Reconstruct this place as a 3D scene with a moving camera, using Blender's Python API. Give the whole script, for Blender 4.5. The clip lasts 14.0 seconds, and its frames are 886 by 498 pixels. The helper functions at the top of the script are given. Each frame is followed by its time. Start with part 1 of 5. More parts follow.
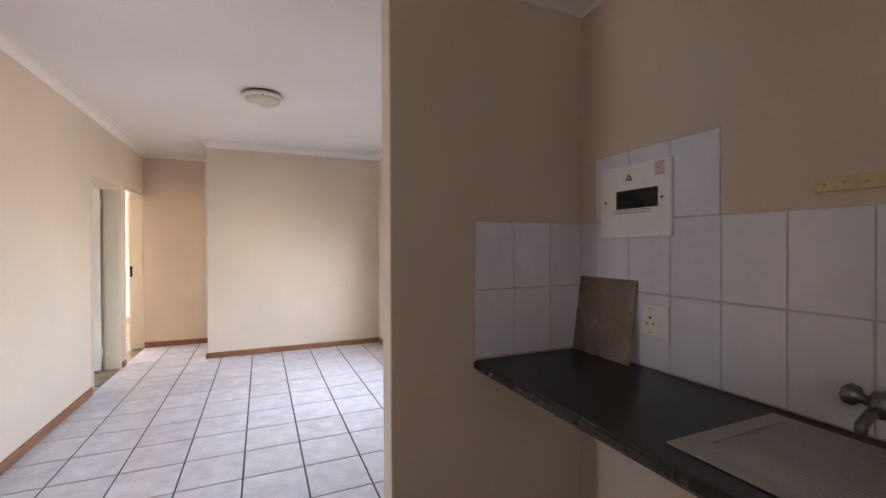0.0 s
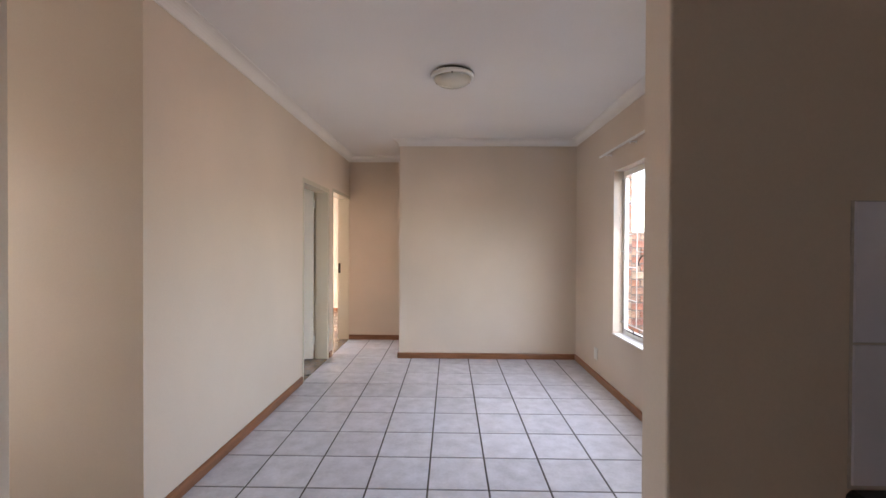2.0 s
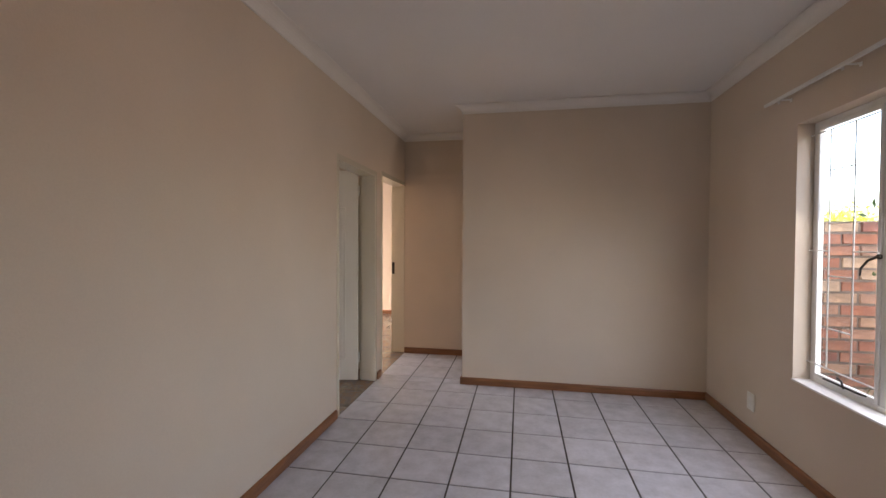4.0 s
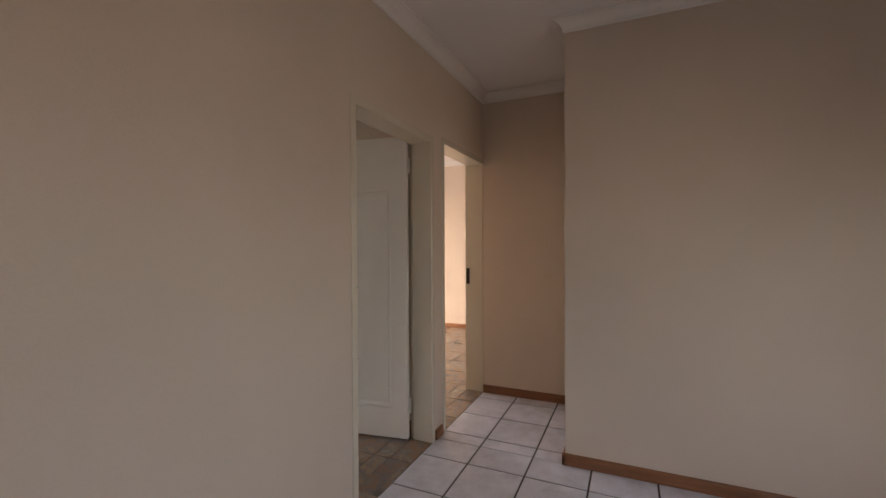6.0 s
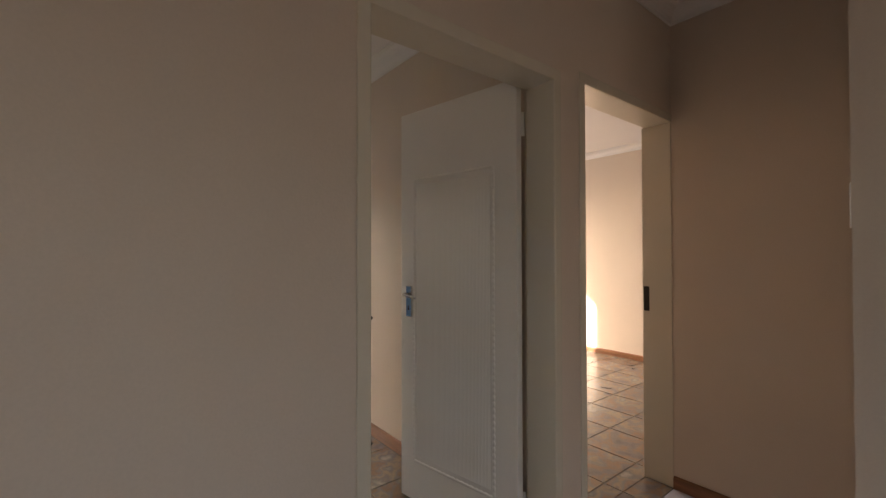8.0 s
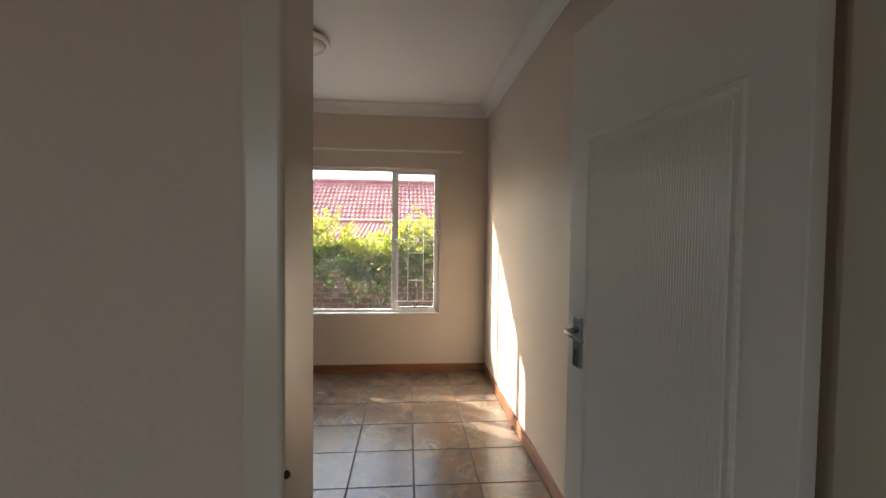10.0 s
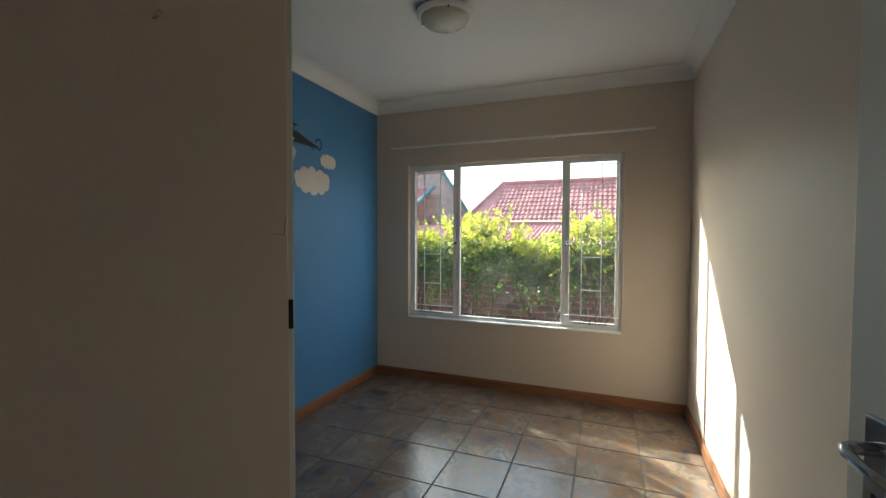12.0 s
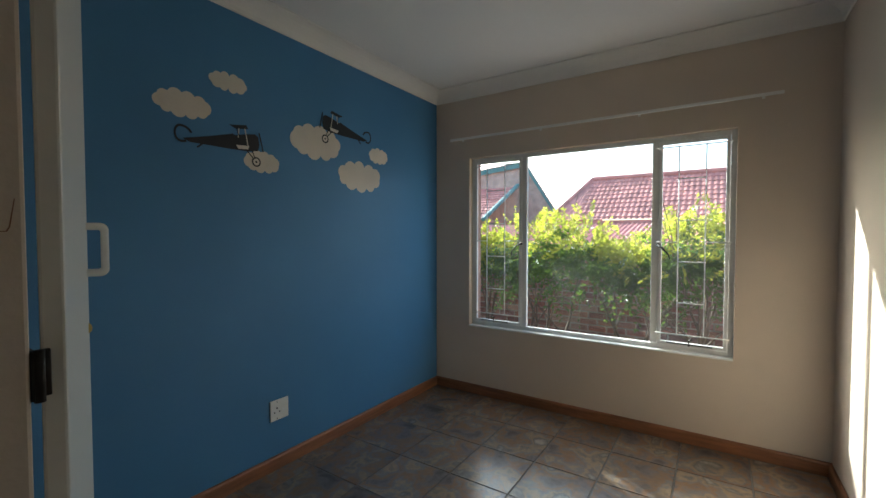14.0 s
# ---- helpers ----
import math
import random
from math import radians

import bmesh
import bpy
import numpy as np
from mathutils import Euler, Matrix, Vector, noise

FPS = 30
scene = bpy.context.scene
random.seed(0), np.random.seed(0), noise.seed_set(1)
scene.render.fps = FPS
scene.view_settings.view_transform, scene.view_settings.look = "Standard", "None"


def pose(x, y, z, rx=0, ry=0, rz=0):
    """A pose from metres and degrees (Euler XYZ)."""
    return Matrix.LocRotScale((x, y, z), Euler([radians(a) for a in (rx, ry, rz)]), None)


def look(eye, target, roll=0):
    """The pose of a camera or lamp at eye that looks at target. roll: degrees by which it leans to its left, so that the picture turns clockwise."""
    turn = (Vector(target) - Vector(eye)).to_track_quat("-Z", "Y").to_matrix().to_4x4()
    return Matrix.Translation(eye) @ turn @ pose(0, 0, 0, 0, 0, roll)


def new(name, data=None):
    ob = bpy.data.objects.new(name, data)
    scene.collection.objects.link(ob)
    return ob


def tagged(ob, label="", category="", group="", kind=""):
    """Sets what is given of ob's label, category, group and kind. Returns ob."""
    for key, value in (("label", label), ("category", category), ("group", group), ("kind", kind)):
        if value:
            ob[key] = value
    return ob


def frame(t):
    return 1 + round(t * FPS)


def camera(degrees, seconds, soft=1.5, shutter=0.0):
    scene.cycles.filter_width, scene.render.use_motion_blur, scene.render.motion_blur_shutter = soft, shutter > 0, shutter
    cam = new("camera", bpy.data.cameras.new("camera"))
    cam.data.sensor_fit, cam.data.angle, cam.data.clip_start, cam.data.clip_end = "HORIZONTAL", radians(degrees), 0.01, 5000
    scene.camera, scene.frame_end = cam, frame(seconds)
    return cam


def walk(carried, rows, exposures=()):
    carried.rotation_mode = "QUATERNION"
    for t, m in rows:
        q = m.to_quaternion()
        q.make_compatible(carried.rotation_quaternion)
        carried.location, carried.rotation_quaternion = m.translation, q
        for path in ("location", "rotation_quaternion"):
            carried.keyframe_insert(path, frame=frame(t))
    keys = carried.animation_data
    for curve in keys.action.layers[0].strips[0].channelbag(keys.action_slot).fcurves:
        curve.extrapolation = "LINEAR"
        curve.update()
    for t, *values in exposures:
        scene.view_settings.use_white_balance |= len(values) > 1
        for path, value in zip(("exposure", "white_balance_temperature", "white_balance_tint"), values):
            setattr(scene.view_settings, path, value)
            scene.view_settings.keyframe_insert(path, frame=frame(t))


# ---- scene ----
cam = camera(93.22, 14.0)
PATH = [
    (0.0, look((-0.115, 0.263, 1.346), (0.682, 2.098, 1.329), -0.24)),
    (0.5, look((-0.065, 0.385, 1.344), (0.529, 2.295, 1.330), -0.03)),
    (1.0, look((-0.061, 0.548, 1.361), (0.288, 2.517, 1.345), 0.04)),
    (1.5, look((-0.078, 0.774, 1.357), (0.055, 2.769, 1.341), 0.19)),
    (2.0, look((-0.103, 0.988, 1.353), (-0.137, 2.988, 1.335), 0.27)),
    (2.5, look((-0.108, 1.241, 1.367), (-0.255, 3.236, 1.342), 0.34)),
    (3.0, look((-0.119, 1.491, 1.378), (-0.348, 3.478, 1.342), 0.31)),
    (5.5, look((-0.313, 3.114, 1.300), (-0.971, 5.003, 1.275), -0.10)),
    (6.0, look((-0.353, 3.447, 1.299), (-1.174, 5.271, 1.279), -0.29)),
    (6.5, look((-0.394, 3.742, 1.297), (-1.400, 5.471, 1.279), -0.28)),
    (7.0, look((-0.436, 4.012, 1.293), (-1.630, 5.616, 1.291), -0.25)),
    (7.5, look((-0.462, 4.283, 1.279), (-1.855, 5.718, 1.294), -0.26)),
    (8.0, look((-0.526, 4.536, 1.272), (-2.092, 5.779, 1.300), -0.11)),
    (8.2, look((-0.557, 4.619, 1.285), (-2.184, 5.782, 1.302), -0.14)),
    (10.3, look((-1.168, 5.290, 1.366), (-3.168, 5.287, 1.296), 0.7)),
    (10.5, look((-1.218, 5.326, 1.36), (-3.214, 5.217, 1.293), 0.7)),
    (11.0, look((-1.346, 5.391, 1.355), (-3.315, 5.045, 1.287), 0.5)),
    (11.5, look((-1.486, 5.414, 1.349), (-3.404, 4.852, 1.284), 0.3)),
    (12.0, look((-1.631, 5.418, 1.351), (-3.493, 4.69, 1.287), 0.2)),
    (12.5, look((-1.785, 5.415, 1.345), (-3.588, 4.551, 1.285), 0.0)),
    (13.0, look((-1.923, 5.435, 1.348), (-3.674, 4.471, 1.285), -0.0)),
    (13.5, look((-2.028, 5.446, 1.344), (-3.736, 4.407, 1.286), -0.1)),
    (14.0, look((-2.09, 5.449, 1.348), (-3.76, 4.35, 1.285), -0.0)),
]
EXPOSURES = [(0.0, 5.0, 6450, 12), (1.5, 4.65, 6500, 13), (2.5, 4.2, 6550, 14), (3.2, 3.87, 6800, 15), (6.0, 3.2, 7150, 18), (8.2, 2.7, 7200, 16), (10.3, 2.45, 6200, 8), (12.5, 2.1, 5650, -3), (14.0, 2.0, 5550, -2)]
walk(cam, PATH, EXPOSURES)

# ---- world, sun and large lights ----
world = bpy.data.worlds.new("sky")
scene.world = world
world.use_nodes = True
wn = world.node_tree.nodes
sky = wn.new("ShaderNodeTexSky")
sky.sky_type = "NISHITA"
sky.sun_disc = False
SUN_WAY = Vector((0.36, 0.50, -0.34)).normalized()
sky.sun_elevation = math.asin(-SUN_WAY.z)
sky.sun_rotation = math.atan2(-SUN_WAY.x, -SUN_WAY.y)
sky.dust_density = 4.0
world.node_tree.links.new(sky.outputs[0], wn["Background"].inputs[0])
wn["Background"].inputs[1].default_value = 0.145
sun = new("sun", bpy.data.lights.new("sun", "SUN"))
sun.data.energy, sun.data.angle, sun.data.color = 3.2, radians(0.5), (1.0, 0.94, 0.84)
sun.matrix_world = Matrix.Translation((-20, -20, 20)) @ SUN_WAY.to_track_quat("-Z", "Y").to_matrix().to_4x4()


def fill_lamp(name, eye, target, w, h, power, colour=(1, 0.97, 0.93), spread=180):
    """An area lamp added at an opening to strengthen its sky light."""
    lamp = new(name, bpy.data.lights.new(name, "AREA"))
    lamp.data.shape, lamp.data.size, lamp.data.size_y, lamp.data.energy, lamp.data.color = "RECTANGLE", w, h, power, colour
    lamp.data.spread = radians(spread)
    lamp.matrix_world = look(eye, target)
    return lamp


# Unseen fill lamp, added because the left recess is otherwise too dark.
fill_lamp("entrance_light", (-3.26, 2.46, 1.1), (0, 2.46, 1.0), 0.7, 1.7, 0.5)
# Added lamp just outside the lounge window, raising its sky light.
fill_lamp("lounge_window_light", (1.62, 4.13, 1.29), (-0.6, 4.13, -0.5), 1.4, 1.4, 1.25, spread=150)
# Fill lamp added to brighten the kitchen; no window is known there.
fill_lamp("kitchen_window_light", (-1.03, -1.70, 1.58), (0.9, 1.5, 1.5), 0.5, 0.5, 0.24)
fill_lamp("second_bedroom_window_light", (-5.36, 7.75, 1.45), (-2.5, 8.6, 0.8), 1.6, 1.6, 6.0, (0.95, 0.98, 1.0))
# Extra lamp in the bedroom window opening, on top of the sky.
fill_lamp("bedroom_window_light", (-5.30, 4.60, 1.29), (-2.0, 4.75, 0.8), 1.8, 1.35, 1.15, (0.96, 0.98, 1.0))


# ---- materials ----
def material(name, colour, rough=0.6, metal=0.0, vary=0.06, scale=3.0, fine=60.0, bump=0.15, spec=0.5, per_object=0.0, stretch=(1, 1, 1), stain=None, coat=0.0, rvar=0.08):
    """A surface with a large and a fine variation, relief, and a change from piece to piece."""
    m = bpy.data.materials.new(name)
    m.use_nodes = True
    nt = m.node_tree
    b = nt.nodes["Principled BSDF"]
    add = nt.nodes.new
    co = add("ShaderNodeTexCoord")
    mp = add("ShaderNodeMapping")
    mp.inputs["Scale"].default_value = stretch
    nt.links.new(co.outputs["Object"], mp.inputs[0])
    big = add("ShaderNodeTexNoise")
    big.inputs["Scale"].default_value, big.inputs["Detail"].default_value = scale, 5
    small = add("ShaderNodeTexNoise")
    small.inputs["Scale"].default_value, small.inputs["Detail"].default_value = fine, 4
    vec = mp.outputs[0]
    if per_object:
        info = add("ShaderNodeObjectInfo")
        shift = add("ShaderNodeVectorMath")
        shift.operation = "MULTIPLY_ADD"
        shift.inputs[1].default_value = (37.0, 91.0, 53.0)
        nt.links.new(info.outputs["Random"], shift.inputs[0])
        nt.links.new(vec, shift.inputs[2])
        vec = shift.outputs[0]
    nt.links.new(vec, big.inputs[0])
    nt.links.new(vec, small.inputs[0])
    ramp = add("ShaderNodeValToRGB")
    lo = [max(0.0, c * (1 - vary * 2)) for c in colour]
    hi = [min(1.0, c * (1 + vary * 2)) for c in colour]
    ramp.color_ramp.elements[0].position, ramp.color_ramp.elements[1].position = 0.3, 0.7
    ramp.color_ramp.elements[0].color, ramp.color_ramp.elements[1].color = (*lo, 1), (*hi, 1)
    if stain:
        e = ramp.color_ramp.elements.new(0.5)
        e.color = (*stain, 1)
    nt.links.new(big.outputs[0], ramp.inputs[0])
    mix = add("ShaderNodeMix")
    mix.data_type, mix.blend_type = "RGBA", "MULTIPLY"
    mix.inputs[0].default_value = 1.0
    fr = add("ShaderNodeMapRange")
    fr.inputs["From Min"].default_value, fr.inputs["From Max"].default_value = 0.3, 0.7
    fr.inputs["To Min"].default_value, fr.inputs["To Max"].default_value = 1 - vary, 1 + vary * 0.5
    nt.links.new(small.outputs[0], fr.inputs[0])
    nt.links.new(ramp.outputs[0], mix.inputs["A"])
    last = fr.outputs[0]
    if per_object:
        each = add("ShaderNodeMapRange")
        each.inputs["To Min"].default_value, each.inputs["To Max"].default_value = 1 - per_object, 1 + per_object
        nt.links.new(info.outputs["Random"], each.inputs[0])
        mul = add("ShaderNodeMath")
        mul.operation = "MULTIPLY"
        nt.links.new(last, mul.inputs[0])
        nt.links.new(each.outputs[0], mul.inputs[1])
        last = mul.outputs[0]
    nt.links.new(last, mix.inputs["B"])
    nt.links.new(mix.outputs["Result"], b.inputs["Base Color"])
    rr = add("ShaderNodeMapRange")
    rr.inputs["To Min"].default_value, rr.inputs["To Max"].default_value = max(0.02, rough - rvar), min(1, rough + rvar)
    nt.links.new(big.outputs[0], rr.inputs[0])
    nt.links.new(rr.outputs[0], b.inputs["Roughness"])
    b.inputs["Metallic"].default_value = metal
    b.inputs["Specular IOR Level"].default_value = spec
    b.inputs["Coat Weight"].default_value = coat
    if bump:
        bp = add("ShaderNodeBump")
        bp.inputs["Strength"].default_value, bp.inputs["Distance"].default_value = bump, 0.004
        nt.links.new(small.outputs[0], bp.inputs["Height"])
        nt.links.new(bp.outputs[0], b.inputs["Normal"])
    return m


def stone_material():
    """Rust, grey and ochre stone-print floor tile, different on each tile."""
    m = material("stone_tile", (0.2, 0.16, 0.13), 0.22, vary=0.1, scale=5.0, fine=40, bump=0.25, per_object=0.1)
    nt = m.node_tree
    ramp = next(n for n in nt.nodes if n.type == "VALTORGB")
    big = next(n for n in nt.nodes if n.type == "TEX_NOISE")
    big.inputs["Scale"].default_value, big.inputs["Detail"].default_value, big.inputs["Distortion"].default_value = 6.0, 12, 0.35
    cr = ramp.color_ramp
    while len(cr.elements) > 2:
        cr.elements.remove(cr.elements[1])
    cr.elements[0].position, cr.elements[0].color = 0.28, (0.10, 0.085, 0.075, 1)
    cr.elements[1].position, cr.elements[1].color = 0.74, (0.36, 0.31, 0.25, 1)
    for p, c in ((0.40, (0.18, 0.150, 0.130)), (0.47, (0.25, 0.15, 0.085)), (0.53, (0.19, 0.168, 0.15)), (0.58, (0.30, 0.21, 0.13)), (0.64, (0.16, 0.14, 0.12))):
        e = cr.elements.new(p)
        e.color = (*c, 1)
    return m


def leaf_material(name, colour, through_colour):
    m = bpy.data.materials.new(name)
    m.use_nodes = True
    nt = m.node_tree
    b = nt.nodes["Principled BSDF"]
    b.inputs["Roughness"].default_value = 0.45
    geo = nt.nodes.new("ShaderNodeNewGeometry")
    ramp = nt.nodes.new("ShaderNodeValToRGB")
    ramp.color_ramp.elements[0].color = (*[c * 0.55 for c in colour], 1)
    ramp.color_ramp.elements[1].color = (*[min(1, c * 1.5) for c in colour], 1)
    nt.links.new(geo.outputs["Random Per Island"], ramp.inputs[0])
    nt.links.new(ramp.outputs[0], b.inputs["Base Color"])
    tr = nt.nodes.new("ShaderNodeBsdfTranslucent")
    tr.inputs[0].default_value = (*through_colour, 1)
    mx = nt.nodes.new("ShaderNodeMixShader")
    mx.inputs[0].default_value = 0.5
    nt.links.new(b.outputs[0], mx.inputs[1])
    nt.links.new(tr.outputs[0], mx.inputs[2])
    nt.links.new(mx.outputs[0], nt.nodes["Material Output"].inputs[0])
    return m


def brick_material(name, colours):
    """Burnt clay: each brick takes one of several kiln colours, with dark fire marks and a coarse face."""
    m = material(name, (0.5, 0.5, 0.5), 0.88, vary=0.2, scale=9, fine=60, bump=0.9)
    nt = m.node_tree
    info = nt.nodes.new("ShaderNodeObjectInfo")
    geo = nt.nodes.new("ShaderNodeNewGeometry")
    both = nt.nodes.new("ShaderNodeMath")
    both.operation = "ADD"
    nt.links.new(info.outputs["Random"], both.inputs[0])
    nt.links.new(geo.outputs["Random Per Island"], both.inputs[1])
    one = nt.nodes.new("ShaderNodeMath")
    one.operation = "FRACT"
    nt.links.new(both.outputs[0], one.inputs[0])
    ramp = nt.nodes.new("ShaderNodeValToRGB")
    cr = ramp.color_ramp
    cr.elements[0].color, cr.elements[1].color = (*colours[0], 1), (*colours[-1], 1)
    for k, c in enumerate(colours[1:-1]):
        cr.elements.new((k + 1) / (len(colours) - 1)).color = (*c, 1)
    nt.links.new(one.outputs[0], ramp.inputs[0])
    b = nt.nodes["Principled BSDF"]
    mix = nt.nodes.new("ShaderNodeMix")
    mix.data_type, mix.blend_type = "RGBA", "MULTIPLY"
    mix.inputs[0].default_value = 1.0
    gain = nt.nodes.new("ShaderNodeVectorMath")
    gain.operation = "SCALE"
    gain.inputs["Scale"].default_value = 2.0
    nt.links.new(b.inputs["Base Color"].links[0].from_socket, gain.inputs[0])
    nt.links.new(gain.outputs[0], mix.inputs["A"])
    nt.links.new(ramp.outputs[0], mix.inputs["B"])
    nt.links.new(mix.outputs["Result"], b.inputs["Base Color"])
    return m


def glass_material():
    m = bpy.data.materials.new("window_glass")
    m.use_nodes = True
    nt = m.node_tree
    nt.nodes.remove(nt.nodes["Principled BSDF"])
    tp = nt.nodes.new("ShaderNodeBsdfTransparent")
    tp.inputs[0].default_value = (0.97, 0.98, 0.98, 1)
    gl = nt.nodes.new("ShaderNodeBsdfGlossy")
    gl.inputs["Roughness"].default_value = 0.02
    mx = nt.nodes.new("ShaderNodeMixShader")
    mx.inputs[0].default_value = 0.03
    nt.links.new(tp.outputs[0], mx.inputs[1])
    nt.links.new(gl.outputs[0], mx.inputs[2])
    co = nt.nodes.new("ShaderNodeTexCoord")
    smear = nt.nodes.new("ShaderNodeTexNoise")
    smear.inputs["Scale"].default_value, smear.inputs["Detail"].default_value, smear.inputs["Distortion"].default_value = 2.6, 6, 1.2
    film = nt.nodes.new("ShaderNodeMapRange")
    film.inputs["From Min"].default_value, film.inputs["From Max"].default_value = 0.35, 0.75
    film.inputs["To Min"].default_value, film.inputs["To Max"].default_value = 0.003, 0.011
    dust = nt.nodes.new("ShaderNodeBsdfTranslucent")
    dust.inputs[0].default_value = (0.9, 0.88, 0.85, 1)
    dirty = nt.nodes.new("ShaderNodeMixShader")
    nt.links.new(co.outputs["Object"], smear.inputs[0])
    nt.links.new(smear.outputs[0], film.inputs[0])
    nt.links.new(film.outputs[0], dirty.inputs[0])
    nt.links.new(mx.outputs[0], dirty.inputs[1])
    nt.links.new(dust.outputs[0], dirty.inputs[2])
    nt.links.new(dirty.outputs[0], nt.nodes["Material Output"].inputs[0])
    return m


M_WALL = material("cream_plaster", (0.64, 0.54, 0.44), 0.55, vary=0.025, scale=1.2, fine=140, bump=0.12, spec=0.3)
M_BLUE = material("blue_paint", (0.084, 0.216, 0.405), 0.5, vary=0.03, scale=1.5, fine=140, bump=0.12, spec=0.3)
M_CEIL = material("white_ceiling", (0.80, 0.78, 0.76), 0.8, vary=0.015, scale=0.8, fine=90, bump=0.06, spec=0.2)
M_CORNICE = material("cornice_white", (0.78, 0.75, 0.71), 0.7, vary=0.02, scale=2, fine=90, bump=0.05)
M_ENAMEL = material("cream_enamel", (0.66, 0.60, 0.48), 0.24, vary=0.006, scale=0.7, fine=60, bump=0, rvar=0.0)
M_DOOR = material("white_door_paint", (0.79, 0.76, 0.69), 0.30, vary=0.01, scale=2, fine=70, bump=0.06)
M_WHITE = material("white_steel_paint", (0.80, 0.79, 0.76), 0.4, vary=0.03, scale=6, fine=60, bump=0.08)
M_PLASTIC = material("ivory_plastic", (0.78, 0.76, 0.70), 0.35, vary=0.01, scale=5, fine=80, bump=0.0)
M_TILE = material("pale_grey_floor_tile", (0.57, 0.57, 0.62), 0.25, vary=0.06, scale=10, fine=60, bump=0, per_object=0.04, rvar=0.02)
M_GROUT = material("dark_grout", (0.055, 0.045, 0.038), 0.9, vary=0.1, scale=6, fine=80, bump=0.3)
M_STONE = stone_material()
M_GROUT_B = material("brown_grout", (0.12, 0.105, 0.09), 0.9, vary=0.1, scale=6, fine=80, bump=0.3)
M_KTILE = material("white_wall_tile", (0.71, 0.70, 0.78), 0.18, vary=0.02, scale=8, fine=30, bump=0.03, per_object=0.02)
M_KGROUT = material("beige_tile_grout", (0.52, 0.47, 0.42), 0.9, vary=0.08, scale=8, fine=80, bump=0.2)
M_SKIRT = material("brown_timber", (0.25, 0.105, 0.045), 0.4, vary=0.14, scale=3, fine=30, bump=0.12, stretch=(1, 1, 14))
M_COUNTER = material("black_speckled_worktop", (0.014, 0.0145, 0.016), 0.35, vary=0.35, scale=30, fine=190, bump=0.12)
M_STEEL = material("stainless_steel", (0.42, 0.40, 0.37), 0.32, metal=1.0, vary=0.04, scale=5, fine=120, bump=0.03)
M_TAP = material("dull_tap_chrome", (0.22, 0.22, 0.22), 0.38, metal=1.0, vary=0.1, scale=14, fine=90, bump=0.05)
M_CHROME = material("worn_chrome", (0.55, 0.56, 0.57), 0.2, metal=1.0, vary=0.05, scale=10, fine=80, bump=0.02)
M_DARK = material("dark_bronze", (0.03, 0.025, 0.02), 0.45, metal=0.6, vary=0.1, scale=20, fine=90, bump=0.1)
M_BLACK = material("black_plastic", (0.012, 0.012, 0.013), 0.3, vary=0.05, scale=8, fine=60, bump=0.0)
M_BLACKPAINT = material("black_wall_paint", (0.012, 0.014, 0.018), 0.55, vary=0.05, scale=8, fine=90, bump=0.05)
M_CREAMPAINT = material("cream_wall_paint", (0.60, 0.55, 0.47), 0.55, vary=0.03, scale=6, fine=90, bump=0.05)
M_RED = material("red_print", (0.5, 0.05, 0.04), 0.5, bump=0)
M_YELLOW = material("dull_yellow_print", (0.55, 0.36, 0.06), 0.5, bump=0)
M_PEG = material("pale_varnished_wood", (0.62, 0.50, 0.28), 0.45, vary=0.06, scale=4, fine=40, bump=0.05, stretch=(1, 8, 1))
M_OPAL = material("opal_glass", (0.60, 0.57, 0.48), 0.25, vary=0.02, scale=6, fine=60, bump=0)
M_GLASS = glass_material()
M_BRICK = brick_material("orange_face_brick", ((0.30, 0.105, 0.055), (0.40, 0.17, 0.085), (0.22, 0.085, 0.06), (0.44, 0.30, 0.19), (0.34, 0.125, 0.07), (0.40, 0.24, 0.15)))
M_BRICK_B = brick_material("red_brown_face_brick", ((0.36, 0.15, 0.115), (0.26, 0.115, 0.10), (0.44, 0.24, 0.18), (0.33, 0.14, 0.10), (0.20, 0.11, 0.11), (0.48, 0.31, 0.24)))
M_BRICK_FAR = material("pale_red_brick", (0.42, 0.24, 0.19), 0.9, vary=0.12, scale=3, fine=14, bump=0.2)
M_BRICK_PALE = material("pale_buff_brick", (0.50, 0.37, 0.30), 0.9, vary=0.12, scale=3, fine=14, bump=0.2)
M_MORTAR_DARK = material("brown_mortar", (0.17, 0.13, 0.10), 0.95, vary=0.15, scale=6, fine=60, bump=0.4)
M_MORTAR = material("pale_mortar", (0.42, 0.38, 0.33), 0.95, vary=0.1, scale=6, fine=60, bump=0.4)
M_ROOF = material("red_roof_tile", (0.52, 0.225, 0.19), 0.8, vary=0.14, scale=2, fine=20, bump=0.3, spec=0.2)
M_SHEET = material("red_corrugated_sheet", (0.46, 0.18, 0.16), 0.8, vary=0.1, scale=1, fine=12, bump=0.15, spec=0.2)
M_TEAL = material("weathered_green_barge", (0.12, 0.24, 0.22), 0.6, vary=0.1, scale=3, fine=20, bump=0.1)
M_EARTH = material("garden_soil", (0.16, 0.12, 0.08), 0.95, vary=0.2, scale=2, fine=20, bump=0.6)
M_BARK = material("grey_brown_bark", (0.17, 0.125, 0.09), 0.85, vary=0.2, scale=8, fine=40, bump=0.5, stretch=(3, 3, 0.5))
M_LEAF = leaf_material("green_leaf", (0.045, 0.095, 0.022), (0.17, 0.27, 0.03))
# The glow of backlit leaves is put into this yellow colour.
M_LEAF_SUNLIT = leaf_material("sunlit_yellow_leaf", (0.17, 0.20, 0.03), (0.58, 0.60, 0.06))
